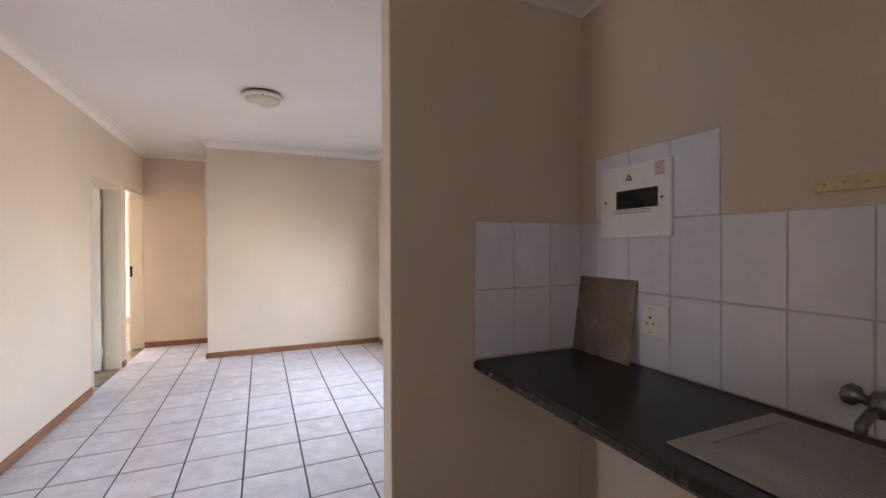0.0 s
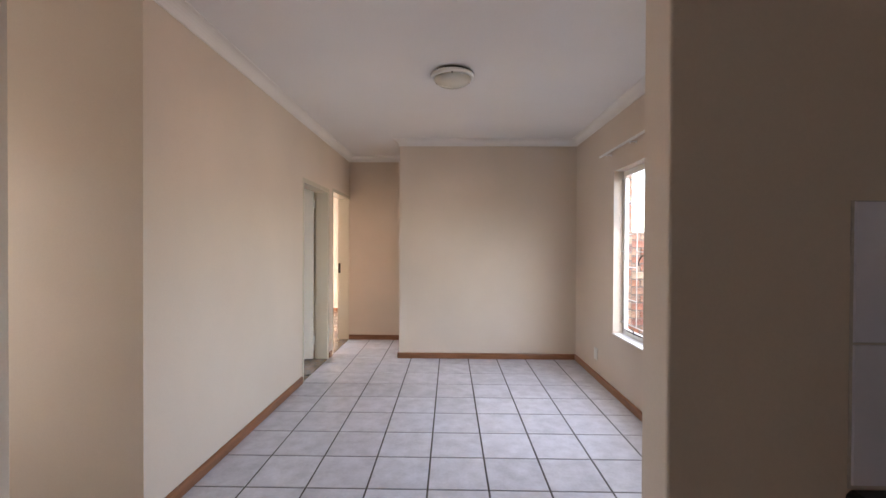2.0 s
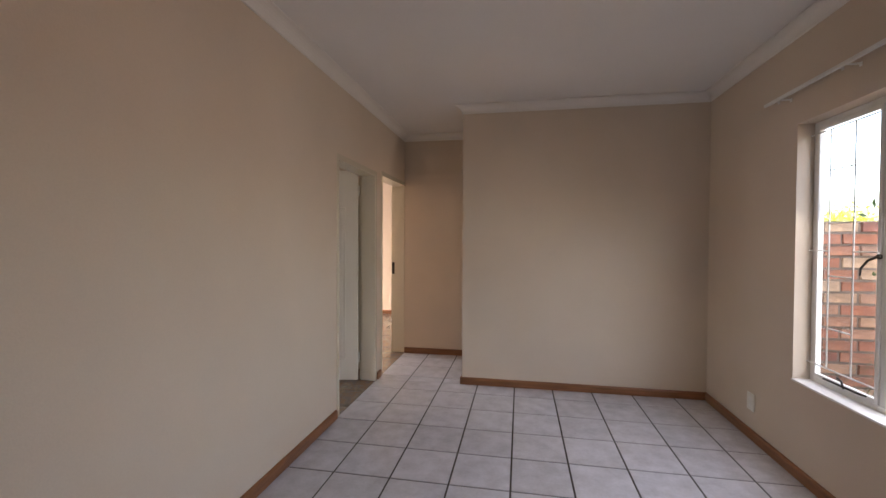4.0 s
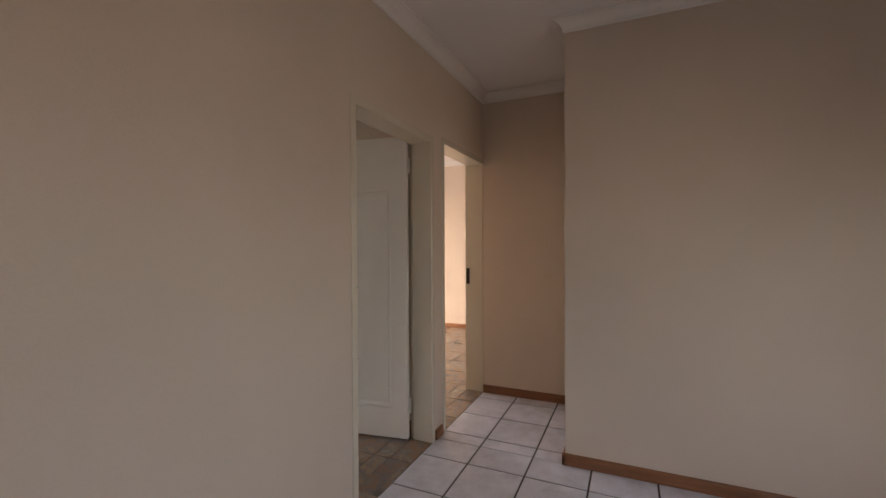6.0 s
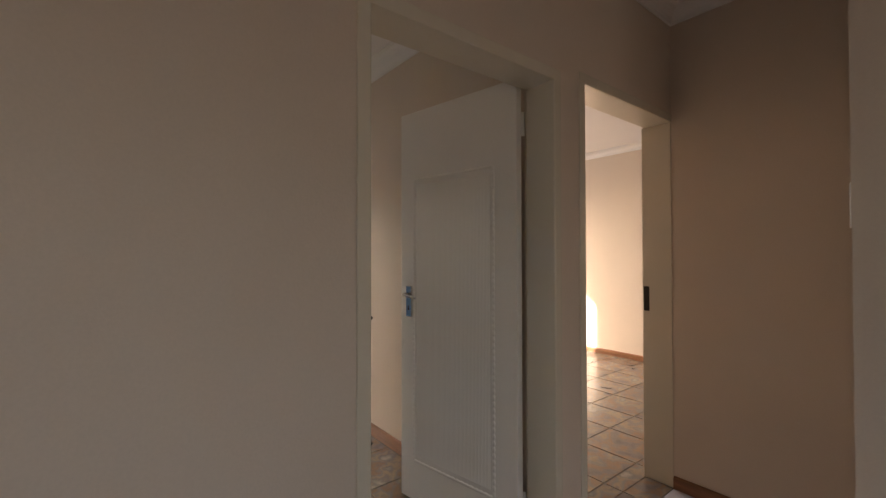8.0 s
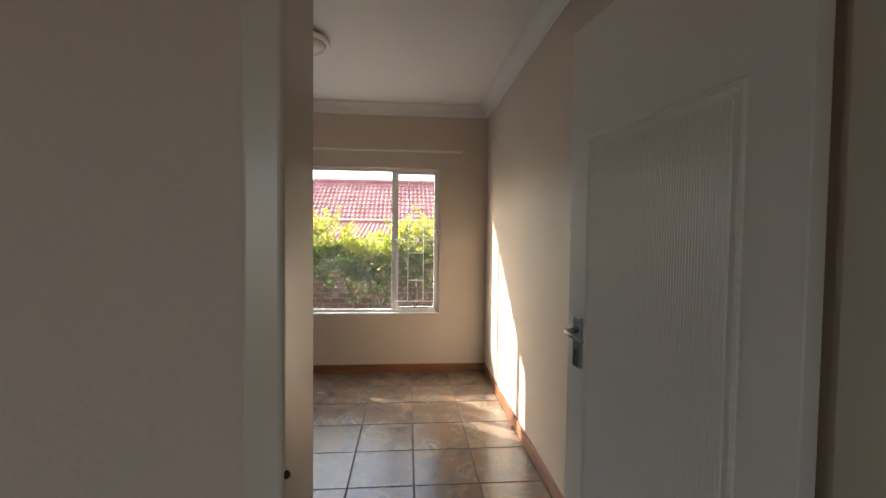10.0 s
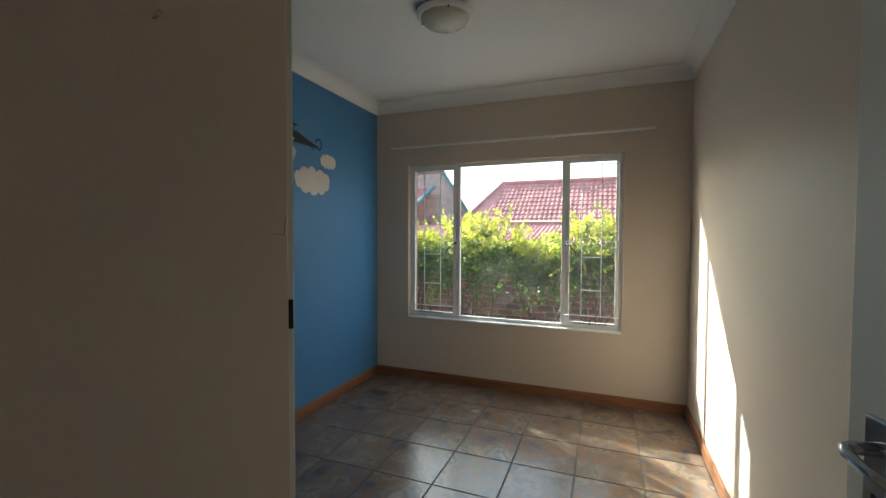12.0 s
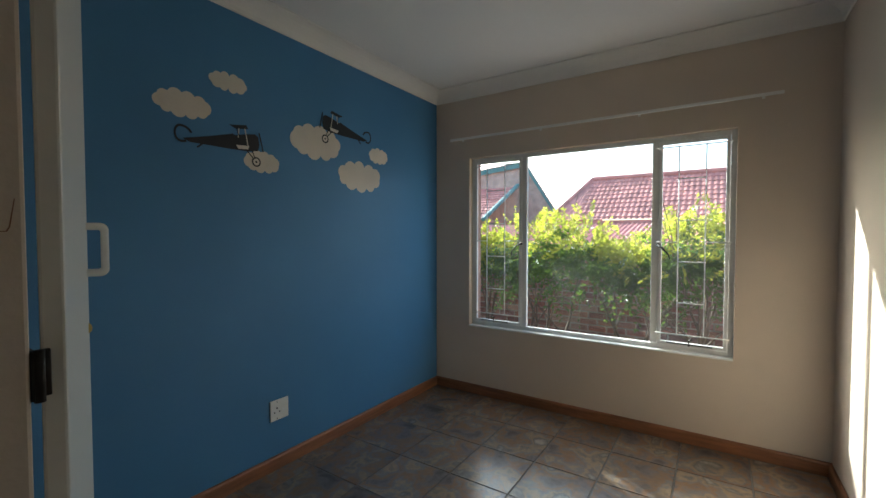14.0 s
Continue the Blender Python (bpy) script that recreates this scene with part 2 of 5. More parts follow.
M_LEAF_DARK = leaf_material("deep_green_leaf", (0.045, 0.085, 0.03), (0.07, 0.12, 0.03))


# ---- mesh helpers ----
def quick(name, verts, faces, mat, smooth=False):
    me = bpy.data.meshes.new(name)
    me.from_pydata([tuple(v) for v in verts], [], [tuple(f) for f in faces])
    me.update()
    for mm in (mat if isinstance(mat, (list, tuple)) else [mat]):
        me.materials.append(mm)
    if smooth:
        me.shade_smooth()
    return me


def mesh_of(name, bm, mat, smooth=False):
    bmesh.ops.recalc_face_normals(bm, faces=bm.faces)
    me = bpy.data.meshes.new(name)
    bm.to_mesh(me)
    bm.free()
    me.materials.append(mat)
    if smooth:
        me.shade_smooth()
    return me


def thing(name, label, category, m=None, group=""):
    ob = new(name)
    if m is not None:
        ob.matrix_world = m
    return tagged(ob, label, category, group)


def part(name, bm, mat, parent, label="", smooth=False):
    """Links a bmesh, or a mesh, as one object under a thing or a part, in that one's own space."""
    me = bm if isinstance(bm, bpy.types.Mesh) else mesh_of(name, bm, mat, smooth)
    ob = new(name, me)
    ob.parent = parent
    return tagged(ob, label)


def structure(name, bm, mat, label="", smooth=False):
    me = bm if isinstance(bm, bpy.types.Mesh) else mesh_of(name, bm, mat, smooth)
    return tagged(new(name, me), label, kind="structure")


def box(bm, x0, x1, y0, y1, z0, z1, bevel=0.0, m=None):
    r = bmesh.ops.create_cube(bm, size=1, matrix=Matrix.Translation(((x0 + x1) / 2, (y0 + y1) / 2, (z0 + z1) / 2)) @ Matrix.Diagonal((x1 - x0, y1 - y0, z1 - z0, 1)))
    if bevel:
        es = list({e for v in r["verts"] for e in v.link_edges})
        r = bmesh.ops.bevel(bm, geom=es, offset=bevel, segments=2, affect="EDGES", profile=0.5)
    if m is not None:
        bmesh.ops.transform(bm, matrix=m, verts=list({v for v in r["verts"]}))
    return bm


def boxed(*a, **k):
    return box(bmesh.new(), *a, **k)


def tube(bm, pts, radius, sides=8, tip=None, caps=True):
    """A round bar through points; tip: the radius at the far end."""
    pts = [Vector(p) for p in pts]
    rings = []
    for i, p in enumerate(pts):
        way = (pts[min(i + 1, len(pts) - 1)] - pts[max(i - 1, 0)]).normalized()
        q = way.to_track_quat("Z", "Y")
        r = radius if tip is None else radius + (tip - radius) * i / (len(pts) - 1)
        rings.append([bm.verts.new(p + q @ Vector((r * math.cos(2 * math.pi * k / sides), r * math.sin(2 * math.pi * k / sides), 0))) for k in range(sides)])
    for a, b in zip(rings, rings[1:]):
        for k in range(sides):
            bm.faces.new((a[k], a[(k + 1) % sides], b[(k + 1) % sides], b[k]))
    if caps:
        bm.faces.new(rings[0][::-1])
        bm.faces.new(rings[-1])
    return bm


def lathe(bm, profile, sides=40, m=None):
    """Turns (radius, height) pairs round the z axis."""
    rings = []
    for r, z in profile:
        rings.append([bm.verts.new((r * math.cos(2 * math.pi * k / sides), r * math.sin(2 * math.pi * k / sides), z)) for k in range(sides)] if r > 1e-5 else [bm.verts.new((0, 0, z))])
    for a, b in zip(rings, rings[1:]):
        for k in range(sides):
            j = (k + 1) % sides
            if len(a) == 1 and len(b) > 1:
                bm.faces.new((a[0], b[k], b[j]))
            elif len(b) == 1 and len(a) > 1:
                bm.faces.new((a[k], a[j], b[0]))
            elif len(a) > 1:
                bm.faces.new((a[k], a[j], b[j], b[k]))
    if m is not None:
        bmesh.ops.transform(bm, matrix=m, verts=[v for ring in rings for v in ring])
    return bm


def plate(bm, outline, thick, m=None):
    """A flat shape of an outline in x, y, raised by a thickness."""
    lo = [bm.verts.new((x, y, 0)) for x, y in outline]
    hi = [bm.verts.new((x, y, thick)) for x, y in outline]
    bm.faces.new(hi)
    bm.faces.new(lo[::-1])
    n = len(lo)
    for k in range(n):
        bm.faces.new((lo[k], lo[(k + 1) % n], hi[(k + 1) % n], hi[k]))
    if m is not None:
        bmesh.ops.transform(bm, matrix=m, verts=lo + hi)
    return bm


def holed(axis, c0, c1, a0, a1, z0, z1, holes=()):
    """A wall between planes c0 and c1 of an axis, along a0 to a1, with openings (a, a, z, z) right through it."""
    bm = bmesh.new()
    cuts_a = sorted({a0, a1, *[h[0] for h in holes], *[h[1] for h in holes]})
    cuts_z = sorted({z0, z1, *[h[2] for h in holes], *[h[3] for h in holes]})
    grid = {}

    def solid(i, j):
        if not (0 <= i < len(cuts_a) - 1 and 0 <= j < len(cuts_z) - 1):
            return False
        a, z = (cuts_a[i] + cuts_a[i + 1]) / 2, (cuts_z[j] + cuts_z[j + 1]) / 2
        return not any(h[0] < a < h[1] and h[2] < z < h[3] for h in holes)

    def vert(side, i, j):
        key = (side, i, j)
        if key not in grid:
            c = (c0, c1)[side]
            a, z = cuts_a[i], cuts_z[j]
            grid[key] = bm.verts.new((c, a, z) if axis == "x" else (a, c, z))
        return grid[key]

    for i in range(len(cuts_a) - 1):
        for j in range(len(cuts_z) - 1):
            if not solid(i, j):
                continue
            for side in (0, 1):
                bm.faces.new([vert(side, *k) for k in ((i, j), (i + 1, j), (i + 1, j + 1), (i, j + 1))])
            for (di, dj), (p, q) in (((-1, 0), ((i, j), (i, j + 1))), ((1, 0), ((i + 1, j), (i + 1, j + 1))), ((0, -1), ((i, j), (i + 1, j))), ((0, 1), ((i, j + 1), (i + 1, j + 1)))):
                if not solid(i + di, j + dj):
                    bm.faces.new((vert(0, *p), vert(0, *q), vert(1, *q), vert(1, *p)))
    return bm


# ---- large structure ----
H = 2.605            # ceiling
HX0, HX1 = -1.700, -1.545    # wall between hall and bedrooms
BX = -5.207          # inner face of the bedroom window wall
RX = 1.394           # inner face of the lounge window wall
KX = 1.325           # kitchen wall
BLUE_Y, BR_Y, END_Y, BACK_Y = 3.33, 6.0, 6.95, 5.985
D1 = (5.093, 5.902)  # clear width of the first doorway
D2 = (6.118, 6.945)
HEAD = 2.0
HEAD_1 = 1.965
WIN_L = (3.404, 4.85, 0.545, 2.035)
WIN_B = (3.668, 5.537, 0.575, 2.006)
WIN_2 = (6.92, 8.60, 0.597, 2.35)
WALL_LABEL = "cream painted plaster wall, matt and slightly uneven"

structure("wall_hall", holed("x", HX0, HX1, 2.931, 9.66, 0, H, [(D1[0] - 0.02, D1[1] + 0.02, 0, HEAD_1 + 0.03), (D2[0] - 0.02, D2[1] + 0.004, 0, HEAD + 0.03)]), M_WALL, WALL_LABEL)
structure("wall_passage_end", boxed(HX1, -0.59, END_Y, END_Y + 0.14, 0, H), M_WALL, WALL_LABEL)
structure("wall_lounge_back", boxed(-0.71, RX, BACK_Y, BACK_Y + 0.12, 0, H), M_WALL, WALL_LABEL)
structure("wall_passage_side", boxed(-0.71, -0.59, BACK_Y + 0.12, END_Y, 0, H), M_WALL, WALL_LABEL)
structure("wall_lounge_window", holed("x", RX, RX + 0.135, 1.994, BACK_Y + 0.14, 0, H, [WIN_L]), M_WALL, WALL_LABEL)
structure("wall_nib", boxed(0.356, RX + 0.22, 1.876, 1.994, 0, H, bevel=0.006), M_WALL, WALL_LABEL)
structure("wall_kitchen", boxed(KX, RX + 0.22, -1.62, 1.876, 0, H), M_WALL, WALL_LABEL)
# The hole in this unseen wall is made up for the fill lamp.
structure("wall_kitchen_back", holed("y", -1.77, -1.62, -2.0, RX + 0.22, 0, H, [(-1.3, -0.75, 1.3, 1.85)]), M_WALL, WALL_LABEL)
# Invented wall out of view, tall enough to stop sun entering the recess.
structure("porch_wall", boxed(-5.3, -3.36, 1.55, 1.68, -0.16, 2.95), M_BRICK_FAR, "unseen brick-coloured wall added to keep sun out of the recess")
# Another unseen wall, added so no sun falls through the kitchen hole.
structure("yard_wall", boxed(-4.5, 2.6, -3.15, -2.95, -0.16, 2.9), M_BRICK_FAR, "unseen brick-coloured wall added to keep sun out of the kitchen")
structure("wall_kitchen_left", boxed(-2.15, -2.0, -1.77, 1.876, 0, H), M_WALL, WALL_LABEL)
structure("wall_opening_left", boxed(-3.2, -1.18, 1.876, 1.994, 0, H, bevel=0.006), M_WALL, WALL_LABEL)
structure("wall_recess", boxed(-3.2, HX0, 2.931, 3.06, 0, H), M_WALL, WALL_LABEL)
# Out of view; its opening is invented to let the recess lamp in.
structure("wall_entrance", holed("x", -3.35, -3.2, 1.876, 3.06, 0, H, [(2.08, 2.84, 0.2, 2.0)]), M_WALL, WALL_LABEL)
structure("wall_blue", boxed(BX, HX0, BLUE_Y - 0.15, BLUE_Y, 0, H), M_BLUE, "bright blue painted bedroom wall with painted clouds")
structure("wall_bedrooms", boxed(BX, HX0, BR_Y, BR_Y + 0.1, 0, H), M_WALL, WALL_LABEL)
structure("wall_bedroom_window", holed("x", BX - 0.11, BX, BLUE_Y - 0.15, 9.66, 0, H, [WIN_B, WIN_2]), M_WALL, WALL_LABEL)
structure("wall_second_bedroom", boxed(BX, HX0, 9.5, 9.66, 0, H), M_WALL, WALL_LABEL)
structure("wall_cupboard_side", boxed(-2.203, HX0, 4.831, 4.911, 0, H, bevel=0.004), M_WALL, "cream painted side of a built-in cupboard with a crack")
structure("ceiling", boxed(-5.45, RX + 0.24, -1.8, 9.68, H, H + 0.06), M_CEIL, "flat white painted ceiling")
# Plain slab out of view, standing in for the roof to shade the garden.
structure("roof_slab", boxed(-5.75, RX + 0.27, -2.0, 9.9, H + 0.07, H + 0.22, bevel=0.01), M_WHITE, "plain roof slab out of view, added to shade the garden")
floor = structure("floor", boxed(HX1, RX + 0.02, -1.7, END_Y + 0.05, -0.12, -0.003), M_GROUT, "pale grey near-square ceramic tiles with dark grout")
floor_b = structure("floor_bedroom", boxed(BX - 0.05, HX1 - 0.002, BLUE_Y - 0.05, 9.2, -0.12, -0.003), M_GROUT_B, "rust and grey stone-print ceramic floor tiles")
floor_r = structure("floor_entrance", boxed(-3.3, HX1 - 0.002, 1.9, 3.0, -0.12, -0.001), M_GROUT, "tiled floor of the entrance recess")


def cornice(name, p, q, into, m0=-1, m1=-1, size=0.075):
    """A cove between wall and ceiling from p to q; into: the way into the room; m: -1 inside corner, 1 outside corner, 0 butt."""
    p, q, into = Vector((*p, 0)), Vector((*q, 0)), Vector((*into, 0))
    along = (q - p).normalized()
    prof = [(0, H - 0.001), (0, H - size)] + [(0.008 + (size - 0.008) * (1 - math.cos(a)), H - size + 0.004 + (size - 0.012) * math.sin(a)) for a in np.linspace(0, math.pi / 2, 7)] + [(size, H - 0.001)]
    bm = bmesh.new()
    ends = []
    for at, mm, sign in ((p, m0, -1), (q, m1, 1)):
        ends.append([bm.verts.new(at + into * (d + 0.0015) + along * sign * mm * d + Vector((0, 0, z))) for d, z in prof])
    n = len(prof)
    for k in range(n):
        bm.faces.new((ends[0][k], ends[0][(k + 1) % n], ends[1][(k + 1) % n], ends[1][k]))
    bm.faces.new(ends[0][::-1])
    bm.faces.new(ends[1])
    return structure(name, bm, M_CORNICE, "white coved cornice")


def skirting(name, p, q, into, height=0.068):
    """A timber skirting with a rounded top edge."""
    p, q, into = Vector((*p, 0)), Vector((*q, 0)), Vector((*into, 0))
    prof = [(0.0015, 0.0015), (0.0165, 0.0015), (0.0165, height - 0.012), (0.012, height - 0.003), (0.006, height), (0.0015, height)]
    bm = bmesh.new()
    ends = [[bm.verts.new(at + into * d + Vector((0, 0, z))) for d, z in prof] for at in (p, q)]
    n = len(prof)
    for k in range(n):
        bm.faces.new((ends[0][k], ends[0][(k + 1) % n], ends[1][(k + 1) % n], ends[1][k]))
    bm.faces.new(ends[0][::-1])
    bm.faces.new(ends[1])
    return structure(name, bm, M_SKIRT, "brown stained timber skirting")


cornice("cornice_hall", (HX1, 2.931), (HX1, END_Y), (1, 0), 1, -1)
cornice("cornice_passage_end", (HX1, END_Y), (-0.71, END_Y), (0, -1))
cornice("cornice_passage_side", (-0.71, END_Y), (-0.71, BACK_Y), (-1, 0), -1, 1)
cornice("cornice_lounge_back", (-0.71, BACK_Y), (RX, BACK_Y), (0, -1), 1, -1)
cornice("cornice_lounge_window", (RX, BACK_Y), (RX, 1.994), (-1, 0))
cornice("cornice_nib", (RX, 1.994), (0.356, 1.994), (0, 1), -1, 1)
cornice("cornice_nib_end", (0.356, 1.994), (0.356, 1.876), (-1, 0), 1, 1)
cornice("cornice_recess", (HX1, 2.931), (-3.2, 2.931), (0, -1), 1, -1)
cornice("cornice_blue", (BX, BLUE_Y), (HX0, BLUE_Y), (0, 1), size=0.098)
cornice("cornice_bedroom_window", (BX, BR_Y), (BX, BLUE_Y), (1, 0), size=0.098)
cornice("cornice_bedroom_right", (HX0, BR_Y), (BX, BR_Y), (0, -1), size=0.098)
cornice("cornice_second_bedroom", (HX0, 9.5), (BX, 9.5), (0, -1))
# The kitchen ceiling is lowered so that its cornice fits the camera's view.
KH = 2.525
structure("ceiling_kitchen", boxed(-2.0, KX, -1.62, 1.876, KH, H), M_CEIL, "flat white kitchen ceiling")
H_main, H = H, KH
cornice("cornice_kitchen_nib", (0.356, 1.876), (KX, 1.876), (0, -1), 0, -1)
cornice("cornice_kitchen_wall", (KX, 1.876), (KX, -1.62), (-1, 0))
H = H_main

skirting("baseboard_hall", (HX1, 2.931), (HX1, 5.033), (1, 0))
skirting("baseboard_pier", (HX1, 5.952), (HX1, 6.055), (1, 0))
skirting("baseboard_passage_end", (HX1 + 0.002, END_Y), (-0.712, END_Y), (0, -1))
skirting("baseboard_passage_side", (-0.71, END_Y - 0.02), (-0.71, BACK_Y - 0.0165), (-1, 0))
skirting("baseboard_lounge_back", (-0.7265, BACK_Y), (RX, BACK_Y), (0, -1))
skirting("baseboard_lounge_window", (RX, BACK_Y - 0.018), (RX, 1.996), (-1, 0))
skirting("baseboard_recess", (HX1, 2.931), (-3.2, 2.931), (0, -1))
skirting("baseboard_blue", (BX, BLUE_Y), (HX0, BLUE_Y), (0, 1), 0.08)
skirting("baseboard_bedroom_window", (BX, BR_Y), (BX, BLUE_Y + 0.018), (1, 0), 0.08)
skirting("baseboard_bedroom_right", (HX0, BR_Y), (BX + 0.018, BR_Y), (0, -1), 0.08)
skirting("baseboard_second_bedroom", (HX0, 9.5), (BX, 9.5), (0, -1))


# ---- doors ----
def door_frame(name, y0, y1, right_lip=True, head=HEAD):
    """A pressed steel frame: lips on both wall faces, a deep reveal and a rebate for the leaf."""
    fr = tagged(new(name), "cream enamelled pressed steel door frame", kind="structure")
    xa, xb, reb = HX0 - 0.006, HX1 + 0.006, -1.686
    lip = 0.044

    def profile(sign, y):
        # reveal face at y; the frame grows away from the opening
        o = -sign
        return [(xb, y), (xb, y + o * lip), (HX1 + 0.0015, y + o * lip), (HX1 + 0.0015, y + o * 0.0185), (HX0 - 0.0015, y + o * 0.0185), (HX0 - 0.0015, y + o * lip), (xa, y + o * lip), (xa, y + o * 0.016), (reb, y + o * 0.016), (reb, y)]

    for nm, y, sign in (("jamb", y0, 1), ("jamb", y1, -1)):
        bm = bmesh.new()
        if sign == -1 and not right_lip:
            box(bm, reb, HX1 - 0.001, y, y + 0.0035, 0.001, head)
            box(bm, xa, reb, y + 0.001, y + 0.0035, 0.001, head)
        else:
            pts = profile(sign, y)
            lo, hi = [bm.verts.new((x, yy, 0.001)) for x, yy in pts], [bm.verts.new((x, yy, head)) for x, yy in pts]
            n = len(pts)
            for k in range(n):
                bm.faces.new((lo[k], lo[(k + 1) % n], hi[(k + 1) % n], hi[k]))
            bm.faces.new(lo[::-1])
            bm.faces.new(hi)
            es = [e for e in bm.edges if all(abs(v.co.x - xb) < 1e-5 for v in e.verts) and abs(e.verts[0].co.z - e.verts[1].co.z) > 1]
            es += [e for e in bm.edges if all(abs(v.co.x - reb) < 1e-5 and abs(v.co.y - y) < 1e-4 for v in e.verts) and abs(e.verts[0].co.z - e.verts[1].co.z) > 1]
            bmesh.ops.bevel(bm, geom=es, offset=0.006, segments=3, affect="EDGES", profile=0.5)
        part(nm, bm, M_ENAMEL, fr)
    bm = bmesh.new()
    ya, yb = y0 - lip, y1 + (lip if right_lip else 0.0)
    box(bm, HX1 + 0.0015, xb, ya, yb, head, head + lip, bevel=0.002)
    box(bm, xa, HX0 - 0.0015, ya, yb, head + 0.016, head + lip, bevel=0.002)
    box(bm, reb, HX1 + 0.001, y0 - 0.018, y1 + (0.018 if right_lip else 0.003), head, head + 0.0285)
    box(bm, HX0 - 0.001, reb - 0.0005, y0 - 0.018, y1 + (0.018 if right_lip else 0.003), head + 0.018, head + 0.0285)
    part("head", bm, M_ENAMEL, fr)
    return fr


frame_1 = door_frame("door_frame_1", *D1, head=HEAD_1)
frame_2 = door_frame("door_frame_2", *D2, right_lip=False)
part("strike_plate", boxed(-1.700, -1.668, D2[1] - 0.0015, D2[1] + 0.0006, 0.95, 1.09, bevel=0.0005), M_DARK, frame_2, "dark bronze strike plate")
part("strike_plate", boxed(-1.700, -1.668, D1[0] - 0.0155, D1[0] - 0.0135, 0.88, 1.01), M_DARK, frame_1, "dark bronze strike plate")
for z in (1.10, 0.76):
    part("door_stop", lathe(bmesh.new(), [(0, 0.004), (0.004, 0.003), (0.005, 0)], 12, pose(HX1 - 0.0005, D1[0] + 0.0008, z, 0, 90, 0)), M_DARK, frame_1, "small dark rubber buffer", True)


def panel_door():
    """A moulded white leaf in its own space: hinge edge at x = 0, width along x, the shown face towards -y."""
    d = thing("interior_door", "white moulded interior door standing open into the bedroom", "door", pose(-1.712, 5.906, 0.0, 0, 0, 180 + 9.0))
    w, t = 0.722, 0.040
    # Own x runs from the hinge to the lock edge; the face that the hall sees has y = t.
    part("slab", boxed(0, w, 0, t, 0.010, 2.015, bevel=0.003), M_DOOR, d)
    x0, x1, z0, z1 = 0.120, w - 0.098, 0.215, 1.66
    for n, (a, b, c, e) in enumerate(((x0, x0, z0, z1), (x1, x1, z0, z1), (x0, x1, z0, z0), (x0, x1, z1, z1))):
        bm = bmesh.new()
        length = max(b - a, e - c)
        steps = int(length / 0.004)
        ring = []
        for k in range(steps + 1):
            f = k / steps
            r = 0.0055 + 0.0030 * abs(math.sin(math.pi * f * length / 0.028))
            p = Vector((a + (b - a) * f, t, c + (e - c) * f))
            side = Vector((0, 0, 1)) if b > a else Vector((1, 0, 0))
            ring.append([bm.verts.new(p + side * r * math.cos(q) + Vector((0, 1, 0)) * (r * 0.75 * math.sin(q) - 0.001)) for q in np.linspace(0, math.pi, 6)])
        for u, v in zip(ring, ring[1:]):
            for k in range(5):
                bm.faces.new((u[k], u[k + 1], v[k + 1], v[k]))
        part("bead_moulding", bm, M_DOOR, d, "embossed rope bead", True)
    bm = bmesh.new()
    ribs = 58
    ua, ub = x0 + 0.020, x1 - 0.020
    for k in range(ribs):
        u0, u1 = ua + (ub - ua) * k / ribs, ua + (ub - ua) * (k + 1) / ribs
        rows = [[bm.verts.new((u0 + (u1 - u0) * f, t + h, z)) for z in (z0 + 0.03, z1 - 0.03)] for f, h in ((0, 0.0002), (0.12, 0.0022), (0.3, 0.0036), (0.5, 0.0041), (0.7, 0.0036), (0.88, 0.0022), (1, 0.0002))]
        for p, q in zip(rows, rows[1:]):
            bm.faces.new((p[0], q[0], q[1], p[1]))
    part("ribbed_panel", bm, M_DOOR, d, "finely fluted centre panel")
    hx = w - 0.066
    plate_ob = part("handle_plate", boxed(hx - 0.021, hx + 0.021, t - 0.001, t + 0.009, 0.950, 1.110, bevel=0.003), M_CHROME, d, "worn chrome lock plate")
    lever = bmesh.new()
    tube(lever, [(hx, t + 0.008, 1.068), (hx, t + 0.035, 1.068), (hx - 0.004, t + 0.046, 1.068), (hx - 0.016, t + 0.051, 1.067), (hx - 0.05, t + 0.050, 1.061), (hx - 0.088, t + 0.044, 1.054)], 0.0095, 10, 0.006)
    part("lever", lever, M_CHROME, plate_ob, "curved chrome lever", True)
    key = bmesh.new()
    plate(key, [(0.006 * math.cos(a), 0.006 * math.sin(a)) for a in np.linspace(-0.9, math.pi + 0.9, 12)] + [(-0.004, -0.018), (0.004, -0.018)], 0.0012, pose(hx, t + 0.0082, 0.990, -90, 0, 0))
    part("keyhole", key, M_BLACK, plate_ob)
    for z in (0.22, 1.83):
        bm = bmesh.new()
        lathe(bm, [(0, -0.05), (0.006, -0.05), (0.006, -0.0175), (0.0068, -0.017), (0.0068, 0.017), (0.006, 0.0175), (0.006, 0.05), (0, 0.05)], 12, pose(-0.006, -0.004, z))
        box(bm, -0.004, 0.028, -0.0022, -0.0002, z - 0.05, z + 0.05)
        part("hinge", bm, M_PLASTIC, d, "painted butt hinge", True)
    return d


door = panel_door()


